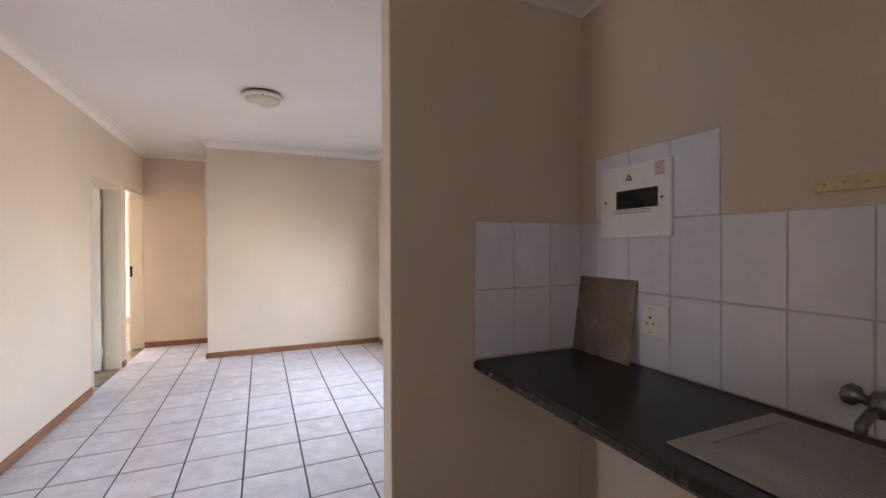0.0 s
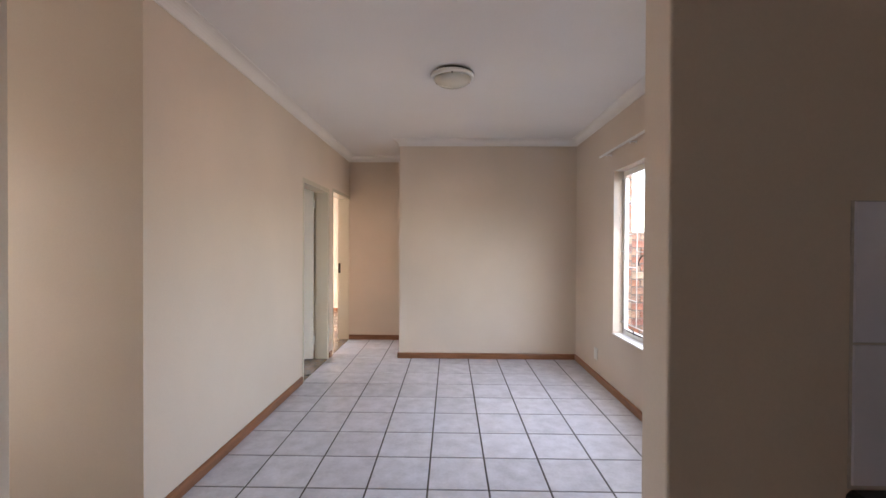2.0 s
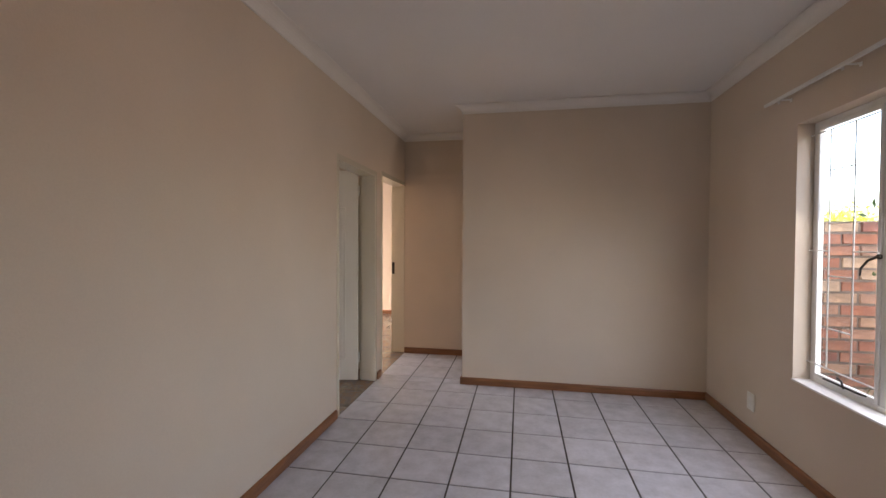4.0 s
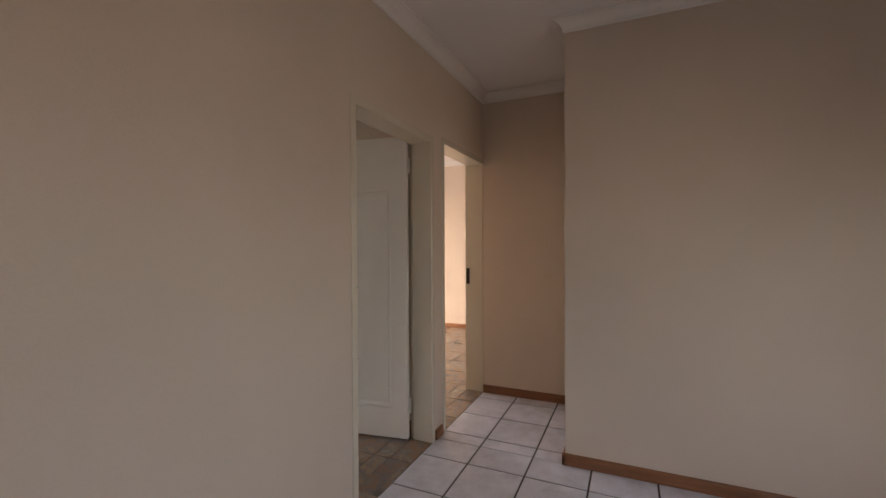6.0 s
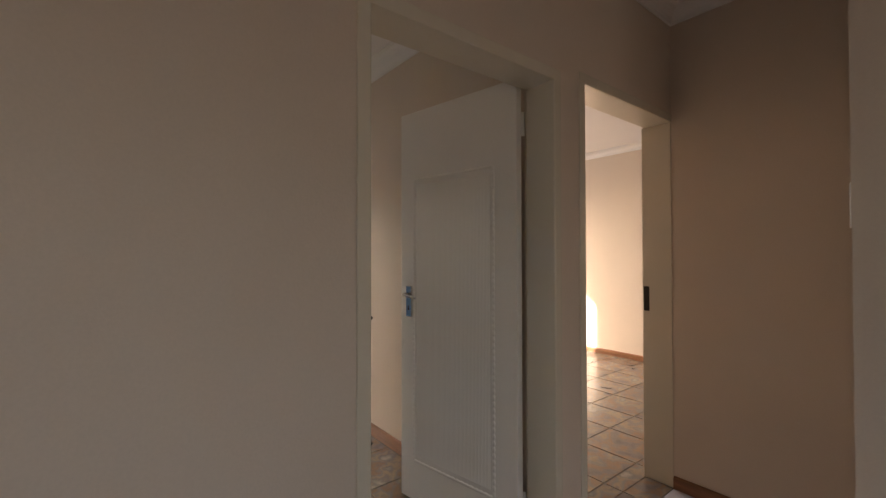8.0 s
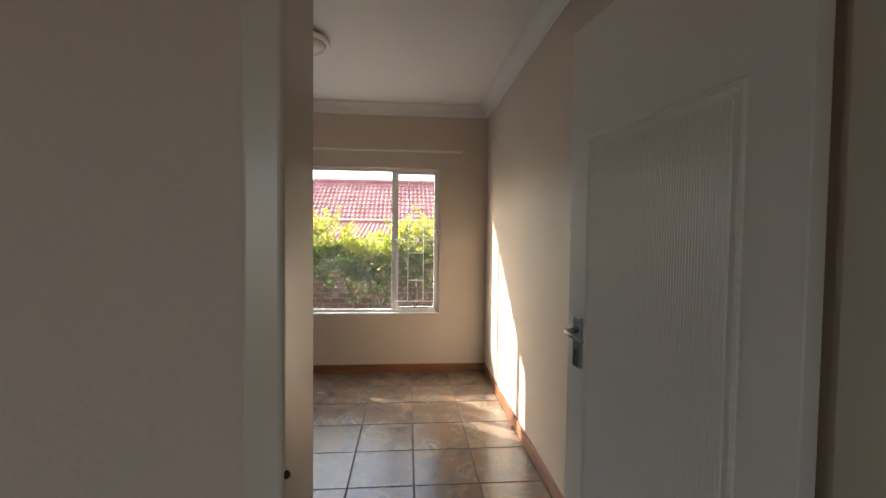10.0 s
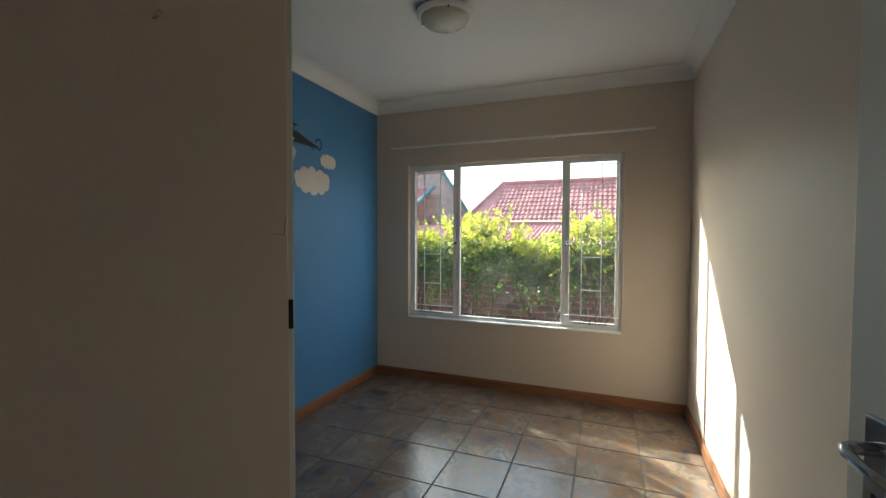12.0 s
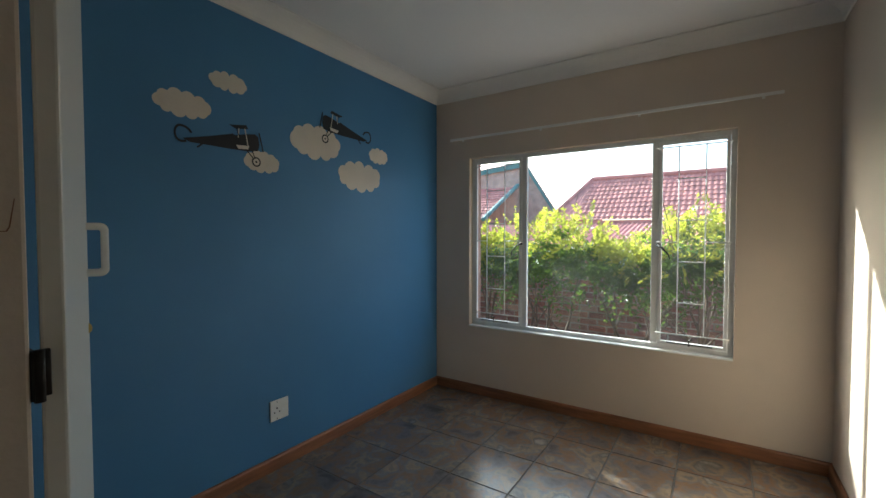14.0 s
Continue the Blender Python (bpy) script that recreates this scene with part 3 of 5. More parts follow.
# ---- windows ----
def steel_window(name, wall_x, inward, y0, y1, z0, z1, splits, set_back, label):
    """A painted steel window: outer frame, mullions, two side casements with stays, peg stays and burglar bars; inward is +1 or -1 along x."""
    win = tagged(new(name), label, kind="structure")
    fx = wall_x - inward * set_back
    t = 0.018

    def bar(bm, ya, yb, za, zb, depth=t, off=0.0):
        box(bm, min(fx - inward * off - depth, fx - inward * off + depth), max(fx - inward * off - depth, fx - inward * off + depth), ya, yb, za, zb, bevel=0.003)

    bm = bmesh.new()
    zs = z0 + 0.012
    bar(bm, y0 + 0.001, y0 + 0.032, zs, z1 - 0.001)
    bar(bm, y1 - 0.032, y1 - 0.001, zs, z1 - 0.001)
    bar(bm, y0 + 0.032, y1 - 0.032, zs, zs + 0.030)
    bar(bm, y0 + 0.032, y1 - 0.032, z1 - 0.031, z1 - 0.001)
    outer = part("window_frame", bm, M_WHITE, win)
    for s in splits:
        bm = bmesh.new()
        bar(bm, s - 0.021, s + 0.021, zs + 0.031, z1 - 0.032)
        part("mullion", bm, M_WHITE, win)
    sill = bmesh.new()
    a, b = sorted((wall_x + inward * 0.012, fx - inward * 0.03))
    box(sill, a, b, y0 + 0.002, y1 - 0.002, z0 + 0.001, z0 + 0.013, bevel=0.003)
    part("window_sill", sill, M_WHITE, win, "white painted sill")
    edges = [y0 + 0.032, *[v for s in splits for v in (s - 0.021, s + 0.021)], y1 - 0.032]
    lights = [(edges[i], edges[i + 1]) for i in range(0, len(edges), 2)]
    for n, (ya, yb) in enumerate(lights):
        pane = part("pane", boxed(fx - 0.002, fx + 0.002, ya + 0.001, yb - 0.001, zs + 0.031, z1 - 0.032), M_GLASS, win, "clear window glass")
        pane.visible_shadow = False
        if n == 1:
            continue
        za, zb = zs + 0.032, z1 - 0.033
        bm = bmesh.new()
        for q in ((ya + 0.001, ya + 0.022, za, zb), (yb - 0.022, yb - 0.001, za, zb), (ya + 0.022, yb - 0.022, za, za + 0.022), (ya + 0.022, yb - 0.022, zb - 0.022, zb)):
            box(bm, min(fx + inward * 0.004, fx + inward * 0.024), max(fx + inward * 0.004, fx + inward * 0.024), *q, bevel=0.002)
        sash = part("casement", bm, M_WHITE, win)
        gx = fx + inward * 0.045
        gap = (yb - ya)
        v0, v1 = ya + gap * 0.30, ya + gap * 0.68
        hi, mid, lo = zb - 0.045, (za + zb) / 2 + 0.01, za + 0.08
        grill = bmesh.new()
        for y in (v0, v1):
            tube(grill, [(gx, y, lo), (gx, y, hi)], 0.004, 6)
        for z in (lo, hi):
            tube(grill, [(gx, ya - 0.01, z), (gx, yb + 0.01, z)], 0.004, 6)
        tube(grill, [(gx, ya - 0.01, mid), (gx, v0, mid)], 0.004, 6)
        tube(grill, [(gx, v1, mid), (gx, yb + 0.01, mid)], 0.004, 6)
        for f in (0.17, 0.39, 0.61, 0.83):
            z = lo + (hi - lo) * f
            tube(grill, [(gx, v0, z), (gx, v1, z)], 0.004, 6)
        part("burglar_bar", grill, M_WHITE, win, "white painted welded burglar bars", True)
        # catch on the mullion side and a peg stay along the bottom
        yin = yb if n == 0 else ya
        way = -1 if n == 0 else 1
        c = bmesh.new()
        hz = (za + zb) / 2 - 0.01
        hx = fx + inward * 0.026
        lathe(c, [(0, 0), (0.012, 0), (0.012, 0.01), (0.007, 0.016), (0, 0.016)], 12, pose(hx, yin, hz, 0, 90 * inward, 0))
        tube(c, [(hx + inward * 0.014, yin, hz), (hx + inward * 0.03, yin + way * 0.03, hz - 0.02), (hx + inward * 0.034, yin + way * 0.065, hz - 0.06), (hx + inward * 0.03, yin + way * 0.075, hz - 0.095)], 0.007, 8, 0.004)
        part("catch", c, M_DARK, sash, "dark bronze window catch", True)
        st = bmesh.new()
        zz = za + 0.018
        ys = ya + 0.06
        tube(st, [(hx, ys, zz), (hx + inward * 0.02, ys + 0.02, zz + 0.004), (hx + inward * 0.022, ys + 0.26, zz + 0.002)], 0.005, 6)
        tube(st, [(hx + inward * 0.012, ys + 0.13, zz - 0.01), (hx + inward * 0.022, ys + 0.13, zz + 0.03), (hx + inward * 0.03, ys + 0.15, zz + 0.04)], 0.005, 6)
        part("peg_stay", st, M_DARK, sash, "dark bronze peg stay", True)
    return win


steel_window("window_1", RX, -1, *WIN_L, (3.865, 4.35), 0.105, "white steel three-light window with burglar bars")
steel_window("window_2", BX, 1, *WIN_B, (4.147, 5.087), 0.062, "white steel three-light window with burglar bars")


def curtain_rail(name, pts, drop, away, label):
    """A white curtain track on small wall brackets; away: the way off the wall."""
    r = thing(name, label, "curtain rail")
    (y0, y1), x, z, xw = pts
    bm = bmesh.new()
    box(bm, x - 0.007, x + 0.007, y0, y1, z - 0.009, z + 0.009, bevel=0.003)
    part("rail", bm, M_WHITE, r)
    for f in (0.04, 0.35, 0.66, 0.96):
        y = y0 + (y1 - y0) * f
        b = bmesh.new()
        box(b, min(x + away * -0.006, xw), max(x + away * -0.006, xw), y - 0.006, y + 0.006, z + 0.002, z + 0.009, bevel=0.001)
        box(b, min(xw, xw + away * 0.004), max(xw, xw + away * 0.004), y - 0.008, y + 0.008, z - 0.008, z + 0.013, bevel=0.001)
        part("bracket", b, M_WHITE, r)
    return r


curtain_rail("curtain_rail", ((3.36, 5.10), RX - 0.045, 2.215, RX), 0, -1, "white double curtain rail above the lounge window")
curtain_rail("curtain_rail", ((3.26, 4.98), RX - 0.085, 2.19, RX), 0, -1, "white front curtain rail above the lounge window")
curtain_rail("curtain_rail", ((3.515, 5.745), BX + 0.06, 2.162, BX), 0, 1, "white curtain rail above the bedroom window")


# ---- ceiling lamps ----
def ceiling_lamp(x, y, r, label):
    d = thing("ceiling_lamp", label, "ceiling lamp", pose(x, y, H), "round ceiling lamps")
    part("base", lathe(bmesh.new(), [(0, -0.001), (r * 0.86, -0.001), (r * 0.86, -0.022), (0, -0.022)], 48), M_DARK, d, "dark metal base", True)
    part("ring", lathe(bmesh.new(), [(r * 0.84, -0.02), (r, -0.02), (r * 1.0, -0.034), (r * 0.97, -0.042), (r * 0.86, -0.046), (r * 0.84, -0.042), (r * 0.84, -0.02)], 48), M_WHITE, d, "white painted rim", True)
    part("diffuser", lathe(bmesh.new(), [(r * 0.85 * math.cos(a), -0.043 - 0.055 * math.sin(a)) for a in np.linspace(0, math.pi / 2, 12)], 48), M_OPAL, d, "ribbed opal glass bowl, unlit", True)
    for k in range(3):
        a = 0.5 + k * 2.094
        part("clip", boxed(-0.006, 0.006, -0.004, 0.004, -0.052, -0.040, bevel=0.001, m=pose(r * 0.87 * math.cos(a), r * 0.87 * math.sin(a), 0, 0, 0, math.degrees(a))), M_DARK, d)
    return d


ceiling_lamp(-0.092, 4.045, 0.158, "round opal ceiling lamp with white rim in the lounge, unlit")
ceiling_lamp(-3.845, 4.560, 0.158, "round opal ceiling lamp with white rim in the bedroom, unlit")


# ---- sockets ----
def wall_socket(m, w, h, label, pins=True):
    """A wall socket plate in its own x, y plane, facing +z."""
    s = thing("wall_socket", label, "wall socket", m, "wall sockets")
    part("cover", boxed(-w / 2, w / 2, -h / 2, h / 2, 0.001, 0.010, bevel=0.003), M_PLASTIC, s)
    if pins:
        for x, y, r in ((-0.018, 0.012, 0.0055), (-0.034, -0.012, 0.0045), (-0.002, -0.012, 0.0045), (-0.018, 0.048, 0.003), (-0.018, -0.048, 0.003)):
            part("pin_hole", lathe(bmesh.new(), [(0, 0.0112), (r, 0.0112), (r, 0.009)], 14, pose(x, y, 0)), M_BLACK, s)
        part("rocker_switch", boxed(0.018, 0.036, -0.018, 0.002, 0.009, 0.0145, bevel=0.002), M_WHITE, s)
    else:
        for y in (-0.022, 0.022):
            part("jack", boxed(-0.012, 0.012, y - 0.01, y + 0.01, 0.0095, 0.0125, bevel=0.001), M_WHITE, s)
    return s


wall_socket(Matrix.Translation((-3.573, BLUE_Y, 0.344)) @ Matrix(((-1, 0, 0, 0), (0, 0, 1, 0), (0, 1, 0, 0), (0, 0, 0, 1))), 0.118, 0.118, "ivory single wall socket on the blue wall")
X_FACE = Matrix(((0, 0, -1, 0), (-1, 0, 0, 0), (0, 1, 0, 0), (0, 0, 0, 1)))
wall_socket(Matrix.Translation((RX, 5.28, 0.255)) @ X_FACE, 0.085, 0.118, "ivory blank jack plate low on the lounge wall", pins=False)
wall_socket(Matrix.Translation((KX - 0.008, 1.447, 1.043)) @ X_FACE, 0.122, 0.125, "ivory single wall socket on the kitchen tiles")
part("light_switch_plate", boxed(-0.722, -0.7115, 6.05, 6.12, 1.34, 1.46, bevel=0.003), M_PLASTIC, thing("light_switch", "ivory light switch on the passage corner", "light switch"))


# ---- kitchen ----
CT = 0.847
counter = thing("worktop", "black speckled kitchen worktop with a chipped rough front edge", "worktop")
bm = boxed(0.735, KX - 0.001, -1.2, 1.874, CT - 0.042, CT, bevel=0.004)
part("slab", bm, M_COUNTER, counter)
bm = bmesh.new()
rnd = random.Random(4)
ys = np.linspace(-1.2, 1.874, 260)
rows = []
for y in ys:
    d = 0.004 + 0.006 * noise.noise(Vector((0, y * 14, 0))) + 0.004 * rnd.random()
    rows.append([bm.verts.new(v) for v in ((0.737, y, CT - 0.003), (0.735 - d, y, CT - 0.012), (0.735 - d * 1.4, y, CT - 0.028), (0.738, y, CT - 0.040))])
for p, q in zip(rows, rows[1:]):
    for k in range(3):
        bm.faces.new((p[k], p[k + 1], q[k + 1], q[k]))
part("front_edge", bm, M_COUNTER, counter, "rough broken front edge")
for y in (1.80, 0.2):
    part("bracket", boxed(0.78, KX - 0.002, y - 0.012, y + 0.012, CT - 0.075, CT - 0.043, bevel=0.002), M_PEG, counter, "timber batten under the worktop")

sink = thing("kitchen_sink", "stainless steel drop-in sink with ribbed drainer on the worktop", "sink")
bm = bmesh.new()
sx0, sx1, sy0, sy1 = 0.812, 1.255, -0.25, 1.0
zt = CT + 0.006
# rim with a shallow drainer tray and a deep bowl
box(bm, sx0, sx1, sy1 - 0.05, sy1, CT + 0.0005, zt, bevel=0.002)
box(bm, sx0, sx0 + 0.045, sy0, sy1 - 0.05, CT + 0.0005, zt, bevel=0.002)
box(bm, sx1 - 0.045, sx1, sy0, sy1 - 0.05, CT + 0.0005, zt, bevel=0.002)
box(bm, sx0 + 0.045, sx1 - 0.045, 0.28, 0.32, CT + 0.0005, zt, bevel=0.002)
box(bm, sx0 + 0.045, sx1 - 0.045, sy0, sy0 + 0.05, CT + 0.0005, zt, bevel=0.002)
part("rim", bm, M_STEEL, sink)
bm = bmesh.new()
n = 22
for k in range(n):
    x = sx0 + 0.045 + (sx1 - sx0 - 0.09) * k / n
    x2 = sx0 + 0.045 + (sx1 - sx0 - 0.09) * (k + 1) / n
    prof = [(x, CT + 0.0012), (x + (x2 - x) * 0.3, CT + 0.0012), (x + (x2 - x) * 0.5, CT + 0.0042), (x + (x2 - x) * 0.8, CT + 0.0042), (x2, CT + 0.0012)]
    lines = [[bm.verts.new((u, y, z)) for y in (0.32, sy1 - 0.05)] for u, z in prof]
    for p, q in zip(lines, lines[1:]):
        bm.faces.new((p[0], q[0], q[1], p[1]))
bmesh.ops.remove_doubles(bm, verts=bm.verts, dist=0.0001)
part("drainer", bm, M_STEEL, sink, "ribbed draining board")
part("bowl", boxed(sx0 + 0.05, sx1 - 0.05, sy0 + 0.05, 0.28, CT + 0.0007, CT + 0.0025), M_STEEL, sink)

tap = thing("bib_tap", "worn grey chrome wall tap above the sink", "tap")
bm = bmesh.new()
lathe(bm, [(0, 0), (0.028, 0), (0.026, 0.008), (0.014, 0.012), (0.014, 0.05), (0, 0.05)], 20, Matrix.Translation((KX - 0.009, 0.765, 0.955)) @ pose(0, 0, 0, 0, -90, 0))
lathe(bm, [(0, -0.03), (0.020, -0.03), (0.024, -0.01), (0.024, 0.012), (0.016, 0.03), (0, 0.03)], 20, pose(KX - 0.07, 0.765, 0.955))
tube(bm, [(KX - 0.07, 0.765, 0.945), (KX - 0.13, 0.765, 0.94), (KX - 0.165, 0.765, 0.925), (KX - 0.172, 0.765, 0.895)], 0.012, 12)
part("body", bm, M_TAP, tap, "", True)
bm = bmesh.new()
lathe(bm, [(0, 0), (0.012, 0), (0.013, 0.02), (0.026, 0.026), (0.028, 0.045), (0.018, 0.055), (0, 0.056)], 10, Matrix.Translation((KX - 0.07, 0.785, 0.957)) @ pose(0, 0, 0, -78, 0, 0))
part("handle", bm, M_TAP, tap, "fluted tap handle", True)

stone = thing("loose_floor_tile", "loose rust and grey stone-print tile leaning on the kitchen wall", "tile", Matrix.Translation((KX - 0.062, 1.868, CT + 0.001)) @ pose(0, 0, 0, 0, 8.2, 0))
part("slab", boxed(0.0, 0.009, -0.335, 0, 0.0, 0.352, bevel=0.0015), M_STONE, stone)

board = thing("distribution_board", "white electrical distribution board with black breakers", "fuse box")
fx = KX - 0.008
part("cover", boxed(fx - 0.018, fx, 1.369, 1.722, 1.376, 1.680, bevel=0.004), M_WHITE, board)
part("breaker_window", boxed(fx - 0.0195, fx - 0.017, 1.423, 1.629, 1.496, 1.574), M_BLACK, board)
for k in range(6):
    y = 1.613 - k * 0.015
    part("breaker", boxed(fx - 0.026, fx - 0.019, y - 0.006, y + 0.006, 1.525, 1.562, bevel=0.001), M_BLACK, board)
part("breaker_cover", boxed(fx - 0.024, fx - 0.019, 1.423, 1.524, 1.497, 1.573, bevel=0.001), M_BLACK, board)
for k in range(2):
    part("label_strip", boxed(fx - 0.0196, fx - 0.0175, 1.455 - 0.003 * k, 1.645, 1.488 - k * 0.010, 1.4905 - k * 0.010), M_BLACK, board)
tri = bmesh.new()
plate(tri, [(-0.018, -0.013), (0.018, -0.013), (0, 0.018)], 0.001, Matrix.Translation((fx - 0.0178, 1.563, 1.626)) @ X_FACE)
warn = part("warning_triangle", tri, M_BLACK, board, "yellow and black warning triangle")
tri = bmesh.new()
plate(tri, [(-0.011, -0.0095), (0.011, -0.0095), (0, 0.0105)], 0.001, Matrix.Translation((fx - 0.0190, 1.563, 1.626)) @ X_FACE)
part("triangle_face", tri, M_YELLOW, warn)
label = part("warning_label", boxed(fx - 0.019, fx - 0.0176, 1.388, 1.438, 1.615, 1.675), M_PLASTIC, board, "white sticker with red print")
for k in range(7):
    part("print_line", boxed(fx - 0.0196, fx - 0.0188, 1.392 + 0.004 * (k % 3), 1.435, 1.668 - k * 0.0075 - 0.003, 1.668 - k * 0.0075), M_RED, label)
for y in (1.405, 1.690):
    part("screw", lathe(bmesh.new(), [(0, 0.0025), (0.005, 0.002), (0.0055, 0)], 12, Matrix.Translation((fx - 0.0178, y, 1.53)) @ X_FACE), M_DARK, board)

rail = thing("hook_rail", "pale wooden key rail with small peg holes on the kitchen wall", "hook rail")
part("board", boxed(KX - 0.014, KX - 0.0005, 0.50, 0.929, 1.489, 1.527, bevel=0.002), M_PEG, rail)
for k in range(9):
    part("peg", lathe(bmesh.new(), [(0, 0.010), (0.004, 0.009), (0.005, 0.0)], 10, Matrix.Translation((KX - 0.0138, 0.906 - k * 0.0445, 1.508)) @ X_FACE), M_PEG, rail, "small brass-coloured peg")


# ---- bedroom cupboard ----
cup = thing("built_in_cupboard", "white built-in cupboard with one door standing ajar", "cupboard")
HING = (-2.232, 4.899)
leaf_m = pose(HING[0], HING[1], 0, 0, 0, -90 - 18.2)
leaf = part("door", boxed(0.003, 0.545, 0.0, 0.020, 0.08, 2.40, bevel=0.003), M_DOOR, cup, "white cupboard door, ajar")
# own x along the leaf, own -y outwards
leaf.matrix_basis = leaf_m
hd = bmesh.new()
d_out, d_in = [(0.0, 1.3735)], [(0.0, 1.3595)]
for q in np.linspace(math.pi / 2, 0, 7):
    d_out.append((-0.0205 - 0.014 * math.cos(q), 1.3595 + 0.014 * math.sin(q)))
    d_in.append((-0.0175 - 0.004 * math.cos(q), 1.3555 + 0.004 * math.sin(q)))
d_out += [(y, 2.642 - z) for y, z in d_out[::-1]]
d_in += [(y, 2.642 - z) for y, z in d_in[::-1]]
rows = [[hd.verts.new((0.505 + u, y + (yi - y) * f, z + (zi - z) * f)) for u, f in ((-0.0065, 0), (0.0065, 0), (0.009, 0.25), (0.009, 0.75), (0.0065, 1), (-0.0065, 1), (-0.009, 0.75), (-0.009, 0.25))] for (y, z), (yi, zi) in zip(d_out, d_in)]
for p, q in zip(rows, rows[1:]):
    for k in range(8):
        hd.faces.new((p[k], p[(k + 1) % 8], q[(k + 1) % 8], q[k]))
part("handle", hd, M_WHITE, leaf, "white plastic D handle", True)
part("key_escutcheon", lathe(bmesh.new(), [(0, 0.006), (0.006, 0.005), (0.011, 0.0)], 14, Matrix.Translation((0.515, 0.0005, 1.165)) @ pose(0, 0, 0, 90, 0, 0)), M_YELLOW, leaf, "small brass key escutcheon", True)
for z in (0.30, 1.214, 2.1):
    bm = bmesh.new()
    lathe(bm, [(0, -0.025), (0.0045, -0.025), (0.0045, 0.025), (0, 0.025)], 10, pose(-2.209, 4.909, z))
    box(bm, -2.2085, -2.2025, 4.882, 4.911, z - 0.023, z + 0.023)
    box(bm, -2.220, -2.210, 4.895, 4.901, z - 0.023, z + 0.023, bevel=0.001)
    part("hinge", bm, M_DARK, cup, "dark bronze hinge", True)
for y0, y1 in ((3.335, 3.855), (3.86, 4.38)):
    part("closed_door", boxed(-2.203, -2.183, y0, y1, 0.08, 2.40, bevel=0.003), M_DOOR, cup)
part("plinth", boxed(-2.190, -2.170, 3.334, 4.829, 0.002, 0.078), M_DOOR, cup)
part("top_rail", boxed(-2.203, -2.183, 3.334, 4.829, 2.402, 2.529), M_DOOR, cup)
nail = thing("wall_nail", "small bent nail in the cupboard side", "nail")
bm = bmesh.new()
tube(bm, [(-1.978, 4.910, 1.609), (-1.978, 4.918, 1.610), (-1.977, 4.922, 1.613)], 0.0016, 8)
lathe(bm, [(0, 0.0015), (0.0036, 0.001), (0.0036, 0)], 12, Matrix.Translation((-1.977, 4.9223, 1.613)) @ pose(0, 0, 0, -60, 0, 0))
part("shank", bm, M_CHROME, nail, "", True)
crack = bmesh.new()
plate(crack, [(0, 0), (0.030, 0.0005), (0.032, 0.004), (0.036, 0.030), (0.0366, 0.030), (0.0330, 0.004), (0.0308, -0.0004), (0, -0.0003)], 0.0006, Matrix.Translation((-2.159, 4.911, 1.352)) @ Matrix(((-1, 0, 0, 0), (0, 0, 1, 0), (0, 1, 0, 0), (0, 0, 0, 1))))
tagged(new("wall_crack", mesh_of("wall_crack", crack, M_SKIRT)), "thin crack in the painted cupboard side", kind="structure")


# ---- wall painting on the blue wall ----
WALL_ART = Matrix(((-1, 0, 0, 0), (0, 0, 1, BLUE_Y + 0.0004), (0, 1, 0, 0), (0, 0, 0, 1)))


def cloud(x, z, w, h, seed):
    """A flat painted cloud with a scalloped outline."""
    r = random.Random(seed)
    discs = []
    for a in np.linspace(0, 2 * math.pi, 10, endpoint=False) + r.uniform(0, 0.6):
        rad = h * r.uniform(0.21, 0.29)
        discs.append(((w * 0.53 - rad) * math.cos(a) * r.uniform(0.9, 1.0), (h * 0.56 - rad) * math.sin(a) * r.uniform(0.86, 1.0), rad))
    for f in (-0.25, -0.1, 0.1, 0.25):
        discs.append((w * f, 0, h * 0.30))
    line = []
    for a in np.linspace(0, 2 * math.pi, 160, endpoint=False):
        u, v = math.cos(a), math.sin(a)
        far = 0
        for cx, cy, rad in discs:
            dot = cx * u + cy * v
            q = dot * dot - (cx * cx + cy * cy - rad * rad)
            if q > 0:
                far = max(far, dot + math.sqrt(q))
        line.append((u * far, v * far))
    bm = plate(bmesh.new(), line, 0.001, WALL_ART @ pose(-x, z, 0))
    return tagged(new("painted_cloud", mesh_of("painted_cloud", bm, M_CREAMPAINT)), "cream cloud painted on the blue wall", "wall painting", "painted clouds")


for c in ((-3.083, 1.969, 0.25, 0.125, 1), (-3.306, 2.135, 0.20, 0.095, 2), (-3.490, 1.755, 0.21, 0.115, 3), (-3.870, 1.935, 0.385, 0.205, 4), (-4.249, 1.762, 0.41, 0.20, 5), (-4.440, 1.935, 0.20, 0.11, 6)):
    cloud(*c)


